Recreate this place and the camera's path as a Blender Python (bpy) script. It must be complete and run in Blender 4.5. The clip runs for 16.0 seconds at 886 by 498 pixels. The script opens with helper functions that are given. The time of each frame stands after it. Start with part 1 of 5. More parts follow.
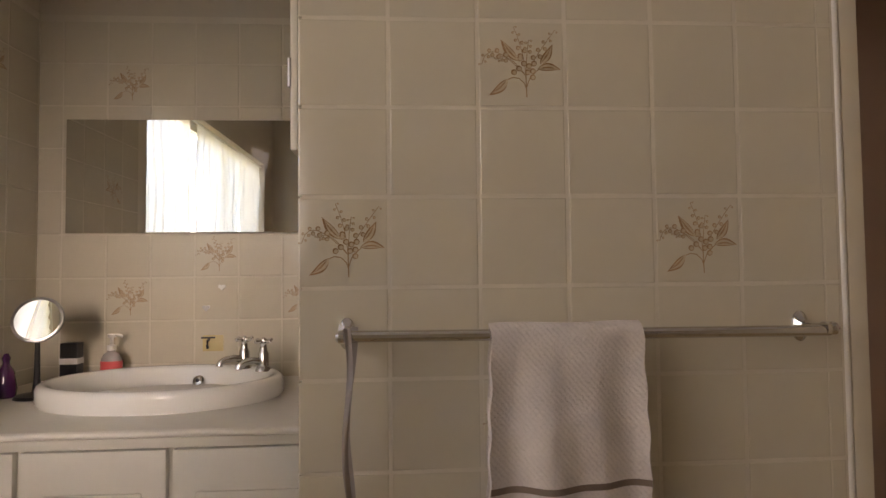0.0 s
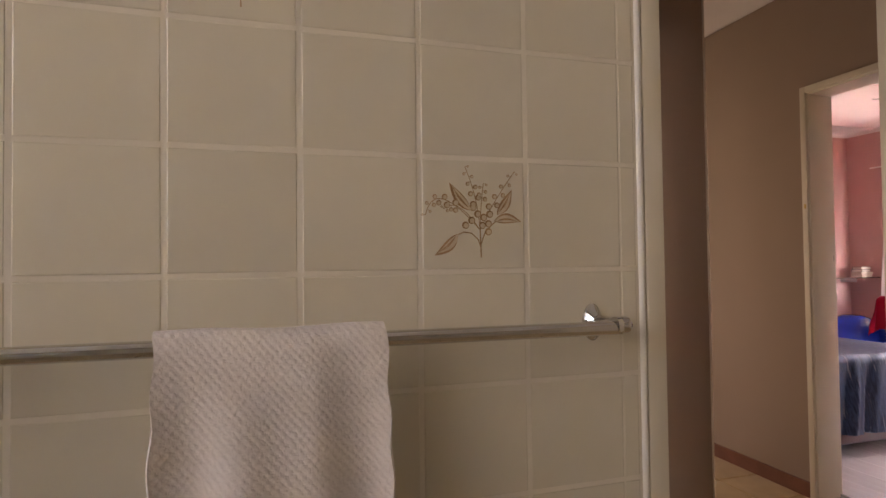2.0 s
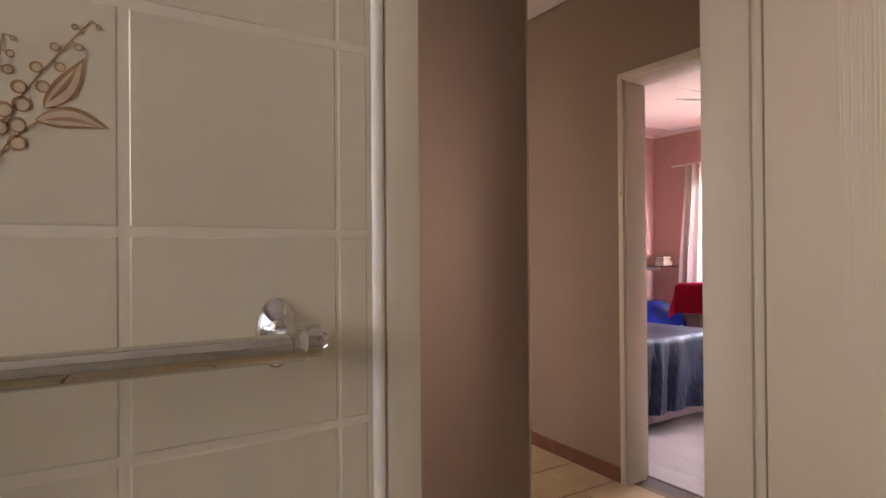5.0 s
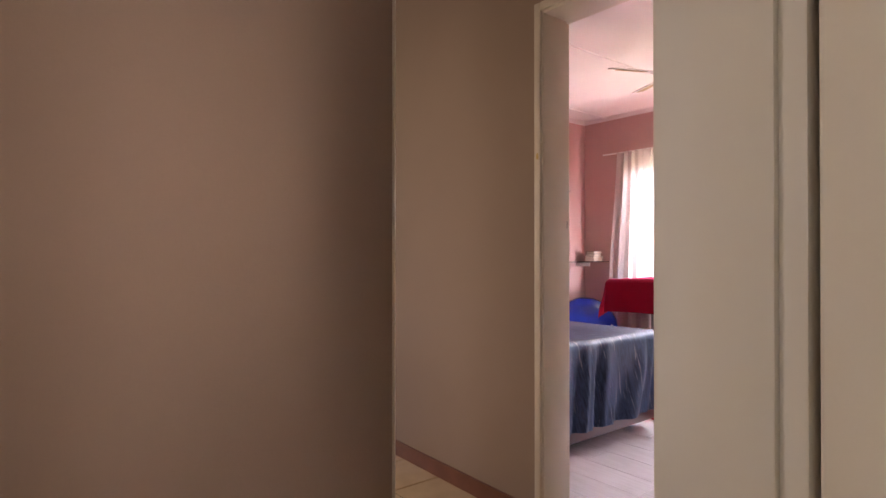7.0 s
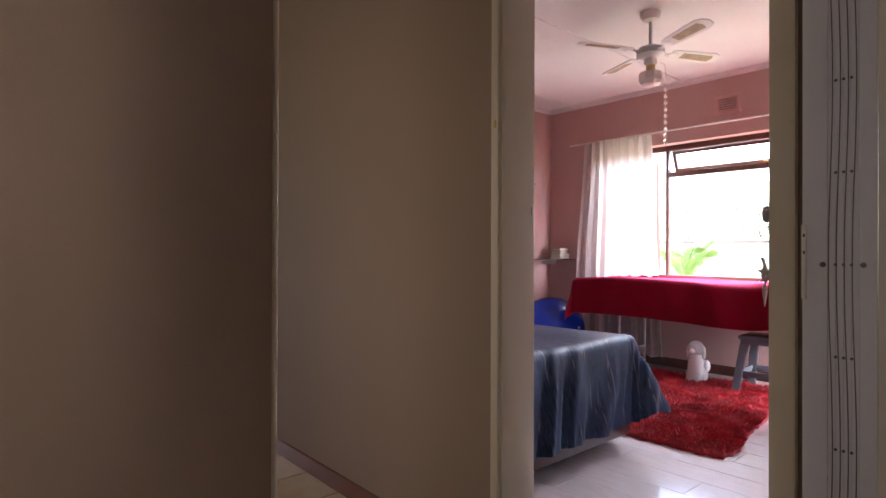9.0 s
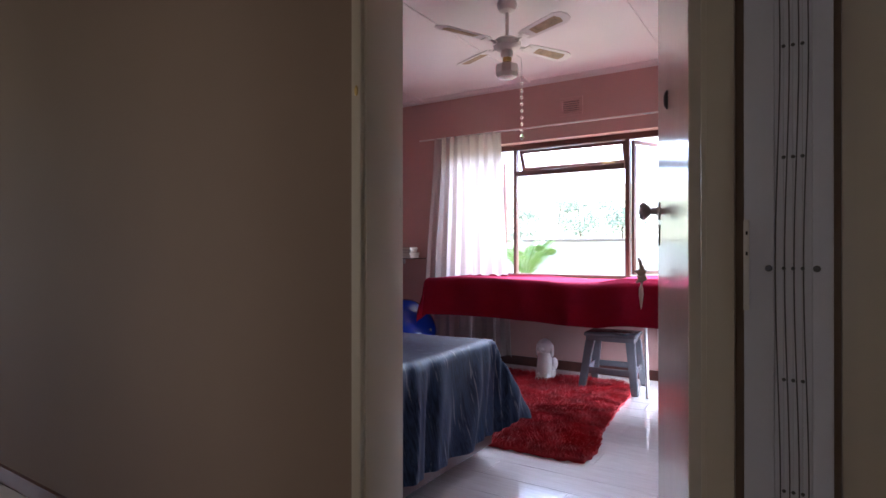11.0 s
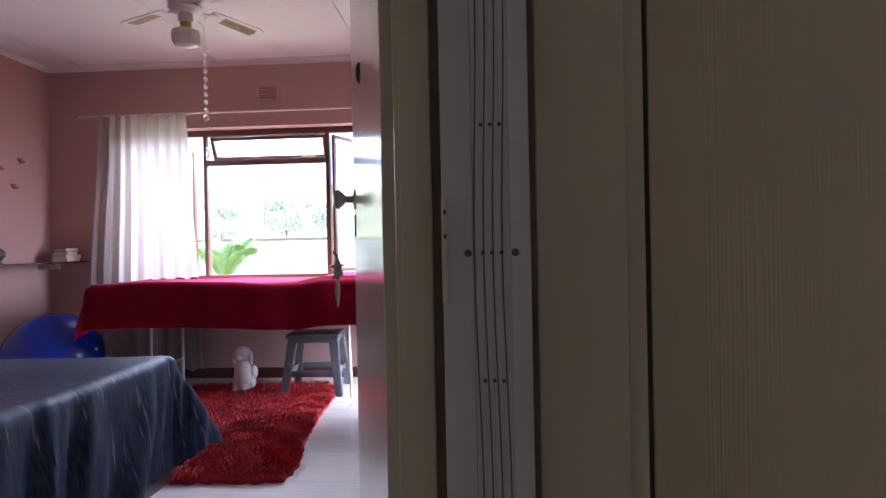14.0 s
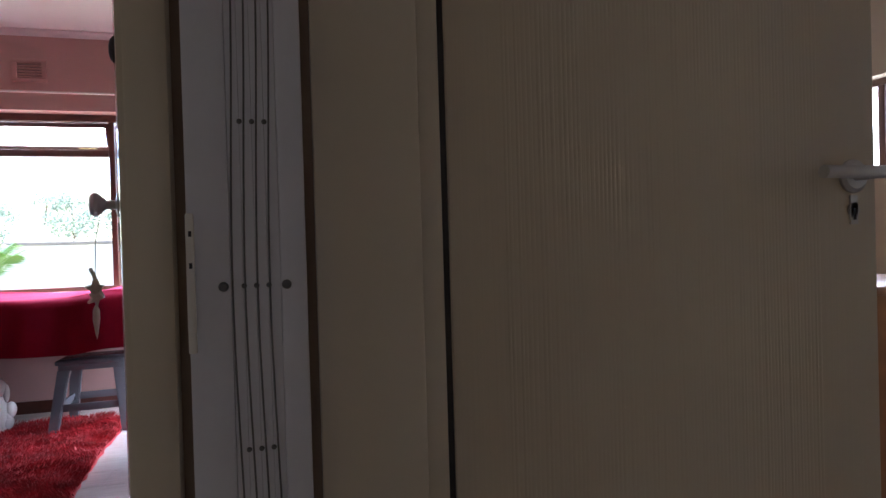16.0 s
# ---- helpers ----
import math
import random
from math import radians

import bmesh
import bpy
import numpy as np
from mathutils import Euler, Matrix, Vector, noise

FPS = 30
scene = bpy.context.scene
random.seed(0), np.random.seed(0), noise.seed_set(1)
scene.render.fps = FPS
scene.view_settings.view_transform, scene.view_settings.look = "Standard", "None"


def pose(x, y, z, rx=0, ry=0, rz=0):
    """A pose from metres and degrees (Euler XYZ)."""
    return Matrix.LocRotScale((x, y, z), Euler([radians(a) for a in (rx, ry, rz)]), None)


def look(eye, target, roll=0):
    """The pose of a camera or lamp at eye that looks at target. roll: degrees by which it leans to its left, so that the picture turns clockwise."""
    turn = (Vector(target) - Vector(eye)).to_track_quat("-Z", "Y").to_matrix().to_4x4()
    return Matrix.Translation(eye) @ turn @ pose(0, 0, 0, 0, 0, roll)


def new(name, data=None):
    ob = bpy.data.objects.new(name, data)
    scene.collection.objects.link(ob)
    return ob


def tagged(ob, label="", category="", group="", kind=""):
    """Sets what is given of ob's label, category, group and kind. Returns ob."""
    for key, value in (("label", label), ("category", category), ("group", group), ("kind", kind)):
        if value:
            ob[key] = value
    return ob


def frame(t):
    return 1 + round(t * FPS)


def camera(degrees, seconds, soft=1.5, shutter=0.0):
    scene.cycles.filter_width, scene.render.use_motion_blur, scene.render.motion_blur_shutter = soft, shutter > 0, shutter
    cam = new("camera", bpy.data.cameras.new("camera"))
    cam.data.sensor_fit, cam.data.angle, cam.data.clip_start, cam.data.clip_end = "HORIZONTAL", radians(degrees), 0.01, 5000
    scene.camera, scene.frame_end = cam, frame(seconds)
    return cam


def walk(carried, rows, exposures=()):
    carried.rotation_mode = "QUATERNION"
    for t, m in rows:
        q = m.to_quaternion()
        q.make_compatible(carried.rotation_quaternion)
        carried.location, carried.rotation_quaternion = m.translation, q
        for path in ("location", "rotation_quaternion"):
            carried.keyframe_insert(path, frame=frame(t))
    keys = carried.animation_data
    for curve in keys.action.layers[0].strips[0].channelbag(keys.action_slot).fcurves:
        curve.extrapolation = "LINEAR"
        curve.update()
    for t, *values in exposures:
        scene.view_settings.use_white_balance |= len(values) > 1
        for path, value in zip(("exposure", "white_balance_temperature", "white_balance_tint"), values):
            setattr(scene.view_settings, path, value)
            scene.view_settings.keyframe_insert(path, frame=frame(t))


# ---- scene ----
cam = camera(75.73, 16.0)
EXPOSURES = [(0.0, 3.63, 7250, 27), (2.0, 4.0, 6950, 27), (5.0, 4.16, 6550, 27), (7.5, 4.12, 6350, 25), (8.2, 3.9, 6250, 22), (10.3, 2.88, 5450, 18), (12.0, 2.78, 5350, 16), (16.0, 2.68, 5350, 15)]
PATH = [
    (0.0, 0.070, 0.120, 1.221, -3.41, 2.19, 0.62),
    (0.5, 0.113, 0.154, 1.222, -7.31, 2.21, 0.68),
    (1.0, 0.177, 0.196, 1.225, -10.27, 1.87, 0.65),
    (1.5, 0.241, 0.257, 1.215, -12.95, 1.59, 0.61),
    (2.0, 0.286, 0.338, 1.207, -17.01, 1.39, 0.71),
    (2.5, 0.312, 0.381, 1.215, -20.15, 1.07, 0.61),
    (3.0, 0.330, 0.387, 1.219, -22.21, 0.78, 0.54),
    (3.5, 0.350, 0.386, 1.206, -24.40, 0.58, 0.52),
    (4.0, 0.399, 0.421, 1.195, -26.96, 0.49, 0.54),
    (4.5, 0.486, 0.510, 1.190, -29.69, 0.42, 0.48),
    (5.0, 0.578, 0.603, 1.182, -32.42, 0.29, 0.45),
    (7.5, 1.308, 1.110, 1.071, -39.39, 0.37, -0.06),
    (8.0, 1.382, 1.177, 1.062, -40.20, 0.32, -0.06),
    (10.5, 1.786, 1.554, 1.081, -51.46, 0.10, -0.23),
    (11.0, 1.800, 1.615, 1.075, -57.79, 0.10, 0.01),
    (11.5, 1.805, 1.654, 1.062, -63.58, 0.09, 0.34),
    (12.0, 1.833, 1.660, 1.057, -69.00, 0.10, 0.48),
    (12.5, 1.884, 1.657, 1.056, -74.57, 0.02, 0.75),
    (13.0, 1.946, 1.661, 1.055, -78.82, -0.01, 0.90),
    (13.5, 2.014, 1.661, 1.052, -82.60, -0.14, 1.08),
    (14.0, 2.072, 1.648, 1.055, -86.58, -0.24, 1.16),
    (14.5, 2.106, 1.623, 1.059, -90.46, -0.33, 1.28),
    (15.0, 2.135, 1.608, 1.064, -94.73, -0.33, 1.33),
    (15.5, 2.176, 1.599, 1.071, -99.12, -0.39, 1.47),
    (16.0, 2.216, 1.578, 1.085, -103.96, -0.54, 1.65),
]
walk(cam, [(t, pose(x, y, z, 90 + pitch, roll, yaw)) for t, x, y, z, yaw, pitch, roll in PATH], EXPOSURES)


# ---------------- world and light ----------------
world = bpy.data.worlds.new("sky")
scene.world = world
world.use_nodes = True
wn = world.node_tree.nodes
sky = wn.new("ShaderNodeTexSky")
sky.sky_type, sky.sun_disc = "NISHITA", False
sky.sun_elevation, sky.sun_rotation = radians(55), radians(80)
wn["Background"].inputs["Strength"].default_value = 0.12
world.node_tree.links.new(sky.outputs["Color"], wn["Background"].inputs["Color"])

sun_data = bpy.data.lights.new("sun", "SUN")
sun_data.energy, sun_data.angle, sun_data.color = 3.8, radians(0.5), (1.0, 0.95, 0.88)
sun = new("sun", sun_data)
sun.matrix_world = look((14, -6, 30), (9, 3, 0))


# Area lamps for known windows, and added fill lamps with no known source.
def window_or_fill_light(name, eye, target, w, h, power, color, spread=180):
    data = bpy.data.lights.new(name, "AREA")
    data.shape, data.size, data.size_y, data.energy, data.color = "RECTANGLE", w, h, power, color
    data.spread = radians(spread)
    ob = new(name, data)
    ob.matrix_world = look(eye, target)
    return ob


window_or_fill_light("daylight_bedroom_window", (7.75, 3.2, 2.72), (5.3, 3.2, 0.75), 2.5, 1.3, 48, (0.95, 0.97, 1.0))
window_or_fill_light("daylight_bedroom_garden_side", (7.9, 1.05, 1.5), (5.6, 3.9, 0.8), 1.3, 1.2, 9, (0.95, 0.97, 1.0))
# No south opening is known; low lamp added to brighten under the table.
window_or_fill_light("fill_bedroom_south", (6.15, 1.60, 1.05), (6.28, 3.4, 0.0), 0.6, 1.5, 4.4, (0.95, 0.97, 1.0), 84)
window_or_fill_light("daylight_bathroom_window", (-1.10, 0.05, 1.63), (0.6, 0.43, 1.45), 1.6, 0.85, 0.5, (1.0, 0.94, 0.83), 105)
window_or_fill_light("daylight_bathroom_sky", (-1.40, 0.15, 1.75), (0.4, 0.6, 1.3), 2.0, 0.9, 0.05, (1.0, 0.95, 0.86))
# Unseen narrow-beam fill lamps, added for the alcove and the hall's north wall.
window_or_fill_light("fill_bathroom_south", (-0.68, -1.19, 1.6), (-0.70, 1.9, 1.15), 0.36, 0.9, 0.10, (1.0, 0.94, 0.83), 28)
window_or_fill_light("fill_bathroom_south", (1.25, -1.19, 1.6), (1.45, 2.2, 1.25), 0.5, 0.9, 0.055, (1.0, 0.84, 0.66), 24)
window_or_fill_light("daylight_study_window", (4.75, -1.80, 1.68), (2.2, 2.2, 1.2), 1.05, 0.55, 3.7, (1.0, 0.9, 0.8))
window_or_fill_light("daylight_lounge_window", (1.2, 9.25, 1.5), (2.3, 4.0, 1.1), 1.9, 1.1, 5.0, (1.0, 0.82, 0.60))
# Fill lamp for the passage's east wall, in an added doorway.
window_or_fill_light("fill_passage_west", (1.88, 3.12, 1.1), (2.9, 2.95, 1.15), 0.7, 1.8, 0.31, (1.0, 0.80, 0.55))
# Hall fill lamp; no entrance is known here, lamp and gap are added.
window_or_fill_light("fill_hall_north", (0.41, 2.46, 1.15), (2.2, 0.9, 1.1), 0.6, 1.8, 0.6, (1.0, 0.90, 0.76))

# ---------------- materials ----------------


def material(name, color, rough=0.5, metal=0.0, vary=0.08, scale=6.0, fine=90.0, bump=0.05, second=None, mix=0.5,
             stretch=(1, 1, 1), spec=0.5, coat=0.0, sheen=0.0, per_object=0.0, transmission=0.0):
    m = bpy.data.materials.new(name)
    m.use_nodes = True
    nt = m.node_tree
    n, l = nt.nodes, nt.links
    b = n["Principled BSDF"]
    tc, mp = n.new("ShaderNodeTexCoord"), n.new("ShaderNodeMapping")
    mp.inputs["Scale"].default_value = stretch
    l.new(tc.outputs["Object"], mp.inputs["Vector"])
    big, small = n.new("ShaderNodeTexNoise"), n.new("ShaderNodeTexNoise")
    big.inputs["Scale"].default_value, big.inputs["Detail"].default_value = scale, 4
    small.inputs["Scale"].default_value, small.inputs["Detail"].default_value = fine, 3
    for t in (big, small):
        l.new(mp.outputs["Vector"], t.inputs["Vector"])
    ramp = n.new("ShaderNodeMapRange")
    ramp.inputs["From Min"].default_value, ramp.inputs["From Max"].default_value = 0.35, 0.65
    l.new(big.outputs["Fac"], ramp.inputs["Value"])
    other = second or tuple(c * (1 - 2 * vary) for c in color)
    mixer = n.new("ShaderNodeMix")
    mixer.data_type = "RGBA"
    mixer.inputs["A"].default_value, mixer.inputs["B"].default_value = (*color, 1), (*other, 1)
    scaled = n.new("ShaderNodeMath")
    scaled.operation = "MULTIPLY"
    scaled.inputs[1].default_value = mix
    l.new(ramp.outputs["Result"], scaled.inputs[0])
    l.new(scaled.outputs[0], mixer.inputs["Factor"])
    hue = n.new("ShaderNodeHueSaturation")
    l.new(mixer.outputs["Result"], hue.inputs["Color"])
    val = n.new("ShaderNodeMath")
    val.operation = "MULTIPLY_ADD"
    l.new(small.outputs["Fac"], val.inputs[0])
    val.inputs[1].default_value, val.inputs[2].default_value = vary, 1 - vary / 2
    if per_object:
        info = n.new("ShaderNodeObjectInfo")
        add = n.new("ShaderNodeMath")
        add.operation = "MULTIPLY_ADD"
        l.new(info.outputs["Random"], add.inputs[0])
        add.inputs[1].default_value = per_object
        l.new(val.outputs[0], add.inputs[2])
        l.new(add.outputs[0], hue.inputs["Value"])
    else:
        l.new(val.outputs[0], hue.inputs["Value"])
    l.new(hue.outputs["Color"], b.inputs["Base Color"])
    rr = n.new("ShaderNodeMath")
    rr.operation = "MULTIPLY_ADD"
    l.new(small.outputs["Fac"], rr.inputs[0])
    rr.inputs[1].default_value, rr.inputs[2].default_value = 0.16 * rough, rough * 0.92
    l.new(rr.outputs[0], b.inputs["Roughness"])
    b.inputs["Metallic"].default_value = metal
    b.inputs["Specular IOR Level"].default_value = spec
    b.inputs["Coat Weight"].default_value = coat
    b.inputs["Coat Roughness"].default_value = 0.08
    b.inputs["Sheen Weight"].default_value = sheen
    b.inputs["Transmission Weight"].default_value = transmission
    if bump:
        bp = n.new("ShaderNodeBump")
        bp.inputs["Strength"].default_value, bp.inputs["Distance"].default_value = min(1.0, bump), 0.002
        l.new(small.outputs["Fac"], bp.inputs["Height"])
        l.new(bp.outputs["Normal"], b.inputs["Normal"])
    return m


def extra_bump(m, kind, scale, strength, distance, axis_scale=(1, 1, 1)):
    """Adds a woven or ribbed relief over the fine one."""
    n, l = m.node_tree.nodes, m.node_tree.links
    b = n["Principled BSDF"]
    tc, mp = n.new("ShaderNodeTexCoord"), n.new("ShaderNodeMapping")
    mp.inputs["Scale"].default_value = axis_scale
    l.new(tc.outputs["Object"], mp.inputs["Vector"])
    if kind == "weave":
        sep, sa, sb, mul = (n.new(k) for k in ("ShaderNodeSeparateXYZ",) + ("ShaderNodeMath",) * 3)
        l.new(tc.outputs["Object"], sep.inputs[0])
        sa.operation, sb.operation, mul.operation = "SINE", "SINE", "MULTIPLY"
        k = 2 * math.pi / scale
        mp.inputs["Scale"].default_value = (k, k, k * 0.85)
        l.new(mp.outputs["Vector"], sep.inputs[0])
        l.new(sep.outputs["X"], sa.inputs[0])
        l.new(sep.outputs["Z"], sb.inputs[0])
        l.new(sa.outputs[0], mul.inputs[0])
        l.new(sb.outputs[0], mul.inputs[1])
        out, t = mul.outputs[0], None
    elif kind == "ribs":
        t = n.new("ShaderNodeTexNoise")
        t.inputs["Detail"].default_value = 1.5
        out = t.outputs["Fac"]
    else:
        t = n.new("ShaderNodeTexVoronoi")
        out = t.outputs["Distance"]
    if t:
        t.inputs["Scale"].default_value = scale
        l.new(mp.outputs["Vector"], t.inputs["Vector"])
    bp = n.new("ShaderNodeBump")
    bp.inputs["Strength"].default_value, bp.inputs["Distance"].default_value = strength, distance
    l.new(out, bp.inputs["Height"])
    if b.inputs["Normal"].links:
        l.new(b.inputs["Normal"].links[0].from_socket, bp.inputs["Normal"])
    l.new(bp.outputs["Normal"], b.inputs["Normal"])
    return m


def striped(m, colors, scale, axis_scale, wobble):
    """Streaks of other colours along one direction, painting fold highlights into cloth."""
    n, l = m.node_tree.nodes, m.node_tree.links
    b = n["Principled BSDF"]
    tc, mp, t, r = n.new("ShaderNodeTexCoord"), n.new("ShaderNodeMapping"), n.new("ShaderNodeTexNoise"), n.new("ShaderNodeValToRGB")
    mp.inputs["Scale"].default_value = axis_scale
    t.inputs["Scale"].default_value, t.inputs["Detail"].default_value, t.inputs["Distortion"].default_value = scale, 3, wobble
    l.new(tc.outputs["Object"], mp.inputs["Vector"])
    l.new(mp.outputs["Vector"], t.inputs["Vector"])
    l.new(t.outputs["Fac"], r.inputs["Fac"])
    while len(r.color_ramp.elements) < len(colors):
        r.color_ramp.elements.new(0.5)
    for e, (at, c) in zip(r.color_ramp.elements, colors):
        e.position, e.color = at, (*c, 1)
    l.new(r.outputs["Color"], b.inputs["Base Color"])
    return m


def glass(name, tint=(1, 1, 1), rough=0.0):
    m = bpy.data.materials.new(name)
    m.use_nodes = True
    b = m.node_tree.nodes["Principled BSDF"]
    b.inputs["Base Color"].default_value = (*tint, 1)
    b.inputs["Transmission Weight"].default_value, b.inputs["Roughness"].default_value, b.inputs["IOR"].default_value = 1.0, rough, 1.45
    return m


def sheer(name, color, through_share):
    """Thin cloth that lets light through."""
    m = bpy.data.materials.new(name)
    m.use_nodes = True
    n, l = m.node_tree.nodes, m.node_tree.links
    n.remove(n["Principled BSDF"])
    d, t, p = n.new("ShaderNodeBsdfDiffuse"), n.new("ShaderNodeBsdfTranslucent"), n.new("ShaderNodeBsdfTransparent")
    w = n.new("ShaderNodeTexNoise")
    w.inputs["Scale"].default_value = 40
    cr = n.new("ShaderNodeMix")
    cr.data_type = "RGBA"
    cr.inputs["A"].default_value, cr.inputs["B"].default_value = (*color, 1), (*[c * 0.88 for c in color], 1)
    l.new(w.outputs["Fac"], cr.inputs["Factor"])
    for s in (d, t):
        l.new(cr.outputs["Result"], s.inputs["Color"])
    a, c = n.new("ShaderNodeMixShader"), n.new("ShaderNodeMixShader")
    a.inputs["Fac"].default_value, c.inputs["Fac"].default_value = 0.5, through_share
    l.new(d.outputs[0], a.inputs[1])
    l.new(t.outputs[0], a.inputs[2])
    l.new(a.outputs[0], c.inputs[1])
    l.new(p.outputs[0], c.inputs[2])
    l.new(c.outputs[0], n["Material Output"].inputs["Surface"])
    return m


TILE = material("cream_glazed_tile", (0.62, 0.565, 0.45), 0.14, vary=0.05, scale=5, fine=30, bump=0.06, per_object=0.05)
GROUT = material("cream_grout", (0.68, 0.62, 0.51), 0.85, vary=0.1, bump=0.2)
MOTIF_TAN = material("tan_print", (0.56, 0.45, 0.31), 0.3, vary=0.15, scale=60, fine=220)
MOTIF_BROWN = material("brown_print", (0.40, 0.24, 0.12), 0.3, vary=0.25, scale=60, fine=220)
PAINT_BROWN = material("taupe_wall_paint", (0.30, 0.22, 0.165), 0.88, vary=0.06, scale=1.5, fine=160, bump=0.16)
PAINT_PINK = material("salmon_wall_paint", (0.52, 0.32, 0.285), 0.85, vary=0.05, scale=1.5, fine=160, bump=0.14)
PAINT_CEIL = material("white_ceiling_paint", (0.78, 0.74, 0.72), 0.75, vary=0.04, scale=2, fine=120, bump=0.12)
PAINT_ROOM = material("cream_wall_paint", (0.6, 0.53, 0.43), 0.65, vary=0.05, scale=1.5, fine=160, bump=0.12)
ENAMEL = material("cream_gloss_enamel", (0.60, 0.54, 0.43), 0.32, vary=0.02, scale=2, fine=400, bump=0.03, mix=0.2)
ENAMEL_WHITE = material("white_gloss_enamel", (0.72, 0.68, 0.6), 0.17, vary=0.05, scale=6, fine=40, bump=0.05)
DOOR_PAINT = extra_bump(material("cream_combed_door_paint", (0.56, 0.49, 0.37), 0.42, vary=0.03, scale=2, fine=400, bump=0.03, mix=0.15),
                        "ribs", 1.0, 0.12, 0.002, (240, 240, 1.5))
SKIRT = material("red_brown_skirting_tile", (0.19, 0.075, 0.045), 0.4, vary=0.2, scale=9, fine=70, bump=0.1)
FLOOR_TILE = material("beige_floor_tile", (0.55, 0.44, 0.28), 0.3, vary=0.12, scale=7, fine=50, bump=0.08, second=(0.42, 0.31, 0.18), mix=0.7, per_object=0.1)
FLOOR_GROUT = material("brown_floor_grout", (0.22, 0.16, 0.1), 0.9, vary=0.15, bump=0.2)
PLANK = material("pale_grey_laminate", (0.68, 0.65, 0.63), 0.13, vary=0.1, scale=5, fine=30, bump=0.03, second=(0.58, 0.54, 0.51), mix=0.7,
                 stretch=(14, 1.2, 1), spec=0.8, coat=0.4, per_object=0.08)
SUBFLOOR = material("dark_plank_joint", (0.14, 0.11, 0.09), 0.8)
CHROME = material("polished_chrome", (0.66, 0.655, 0.65), 0.02, metal=1.0, vary=0.03, fine=30, bump=0.0)
STEEL = material("worn_steel", (0.55, 0.54, 0.53), 0.35, metal=1.0, vary=0.15, bump=0.1)
DARK_STEEL = material("dark_steel", (0.06, 0.06, 0.065), 0.4, metal=0.8, vary=0.15)
BOLT = material("grey_bolt_steel", (0.15, 0.15, 0.16), 0.4, metal=0.6, vary=0.2)
BRASS = material("aged_brass", (0.55, 0.4, 0.16), 0.3, metal=1.0, vary=0.15)
CERAMIC = material("white_ceramic", (0.85, 0.84, 0.80), 0.12, vary=0.02, scale=3, fine=20, bump=0.01, coat=0.3)
WORKTOP = material("cream_laminate_worktop", (0.80, 0.76, 0.68), 0.35, vary=0.03, scale=8, fine=260, bump=0.02)
CUPBOARD = material("cream_painted_wood", (0.74, 0.71, 0.63), 0.4, vary=0.05, scale=5, fine=40, bump=0.08)
MIRROR = material("mirror_silver", (0.9, 0.91, 0.9), 0.01, metal=1.0, vary=0.01, bump=0.0)
TOWEL = extra_bump(material("beige_waffle_terry", (0.70, 0.635, 0.60), 0.95, vary=0.14, scale=14, fine=240, bump=0.7, sheen=0.3),
                   "weave", 0.0085, 0.26, 0.0013)
TOWEL_BAND = material("brown_towel_band", (0.24, 0.18, 0.14), 0.95, vary=0.2, fine=400, bump=0.6)
RIBBON = material("grey_satin_ribbon", (0.32, 0.28, 0.26), 0.35, vary=0.15, fine=120, bump=0.2)
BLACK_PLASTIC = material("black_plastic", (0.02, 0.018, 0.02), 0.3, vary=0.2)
GREY_PLASTIC = material("grey_plastic", (0.15, 0.155, 0.17), 0.25, vary=0.08, scale=9, fine=120, bump=0.06)
WHITE_PLASTIC = material("white_plastic", (0.74, 0.72, 0.68), 0.35, vary=0.04, fine=60, bump=0.03)
YELLOW_PLASTIC = material("yellowed_plastic", (0.62, 0.5, 0.24), 0.35, vary=0.1)
PURPLE_GLASS = material("purple_glass", (0.07, 0.015, 0.075), 0.08, vary=0.1, coat=0.6)
LABEL_RED = material("red_paper_label", (0.72, 0.10, 0.10), 0.4, vary=0.1)
LABEL_WHITE = material("white_paper_label", (0.75, 0.72, 0.7), 0.5, vary=0.06)
CLEAR = material("clear_plastic", (0.8, 0.72, 0.68), 0.15, vary=0.03, bump=0.0, transmission=0.55)
PANE = glass("window_glass", (1, 1, 1), 0.0)
SHELF_GLASS = glass("smoked_shelf_glass", (0.35, 0.4, 0.4), 0.02)
CRYSTAL = glass("crystal", (1, 1, 1), 0.0)
OPAL = material("opal_white_glass", (0.72, 0.66, 0.62), 0.15, vary=0.03, fine=30, bump=0.01, coat=0.3)
GATE_PAINT = material("white_powder_coat", (0.66, 0.67, 0.74), 0.35, vary=0.04, scale=4, fine=120, bump=0.05)
WINDOW_WOOD = material("red_brown_window_frame", (0.125, 0.05, 0.035), 0.4, vary=0.25, scale=8, fine=90, bump=0.15, stretch=(1, 1, 0.2))
BED_WOOD = material("dark_red_stained_wood", (0.085, 0.026, 0.017), 0.35, vary=0.25, scale=5, fine=80, bump=0.1, stretch=(0.3, 3, 3))
FAN_WHITE = material("white_fan_enamel", (0.7, 0.66, 0.62), 0.3, vary=0.04, fine=60, bump=0.03)
BEAD_WHITE = material("white_edge_bead", (0.8, 0.78, 0.73), 0.3, vary=0.03, fine=60, bump=0.03)
CANE = extra_bump(material("woven_cane", (0.42, 0.29, 0.15), 0.6, vary=0.3, scale=30, fine=300, bump=0.4), "cells", 260, 0.7, 0.002)
SHEER = sheer("white_sheer_curtain", (0.62, 0.55, 0.52), 0.0)
SHEER_BATH = sheer("white_bathroom_net", (0.86, 0.85, 0.82), 0.08)
RED_CLOTH = material("red_fleece_cloth", (0.17, 0.0012, 0.010), 0.95, vary=0.2, scale=7, fine=260, bump=0.5, second=(0.13, 0.001, 0.008), spec=0.08, sheen=0.6)
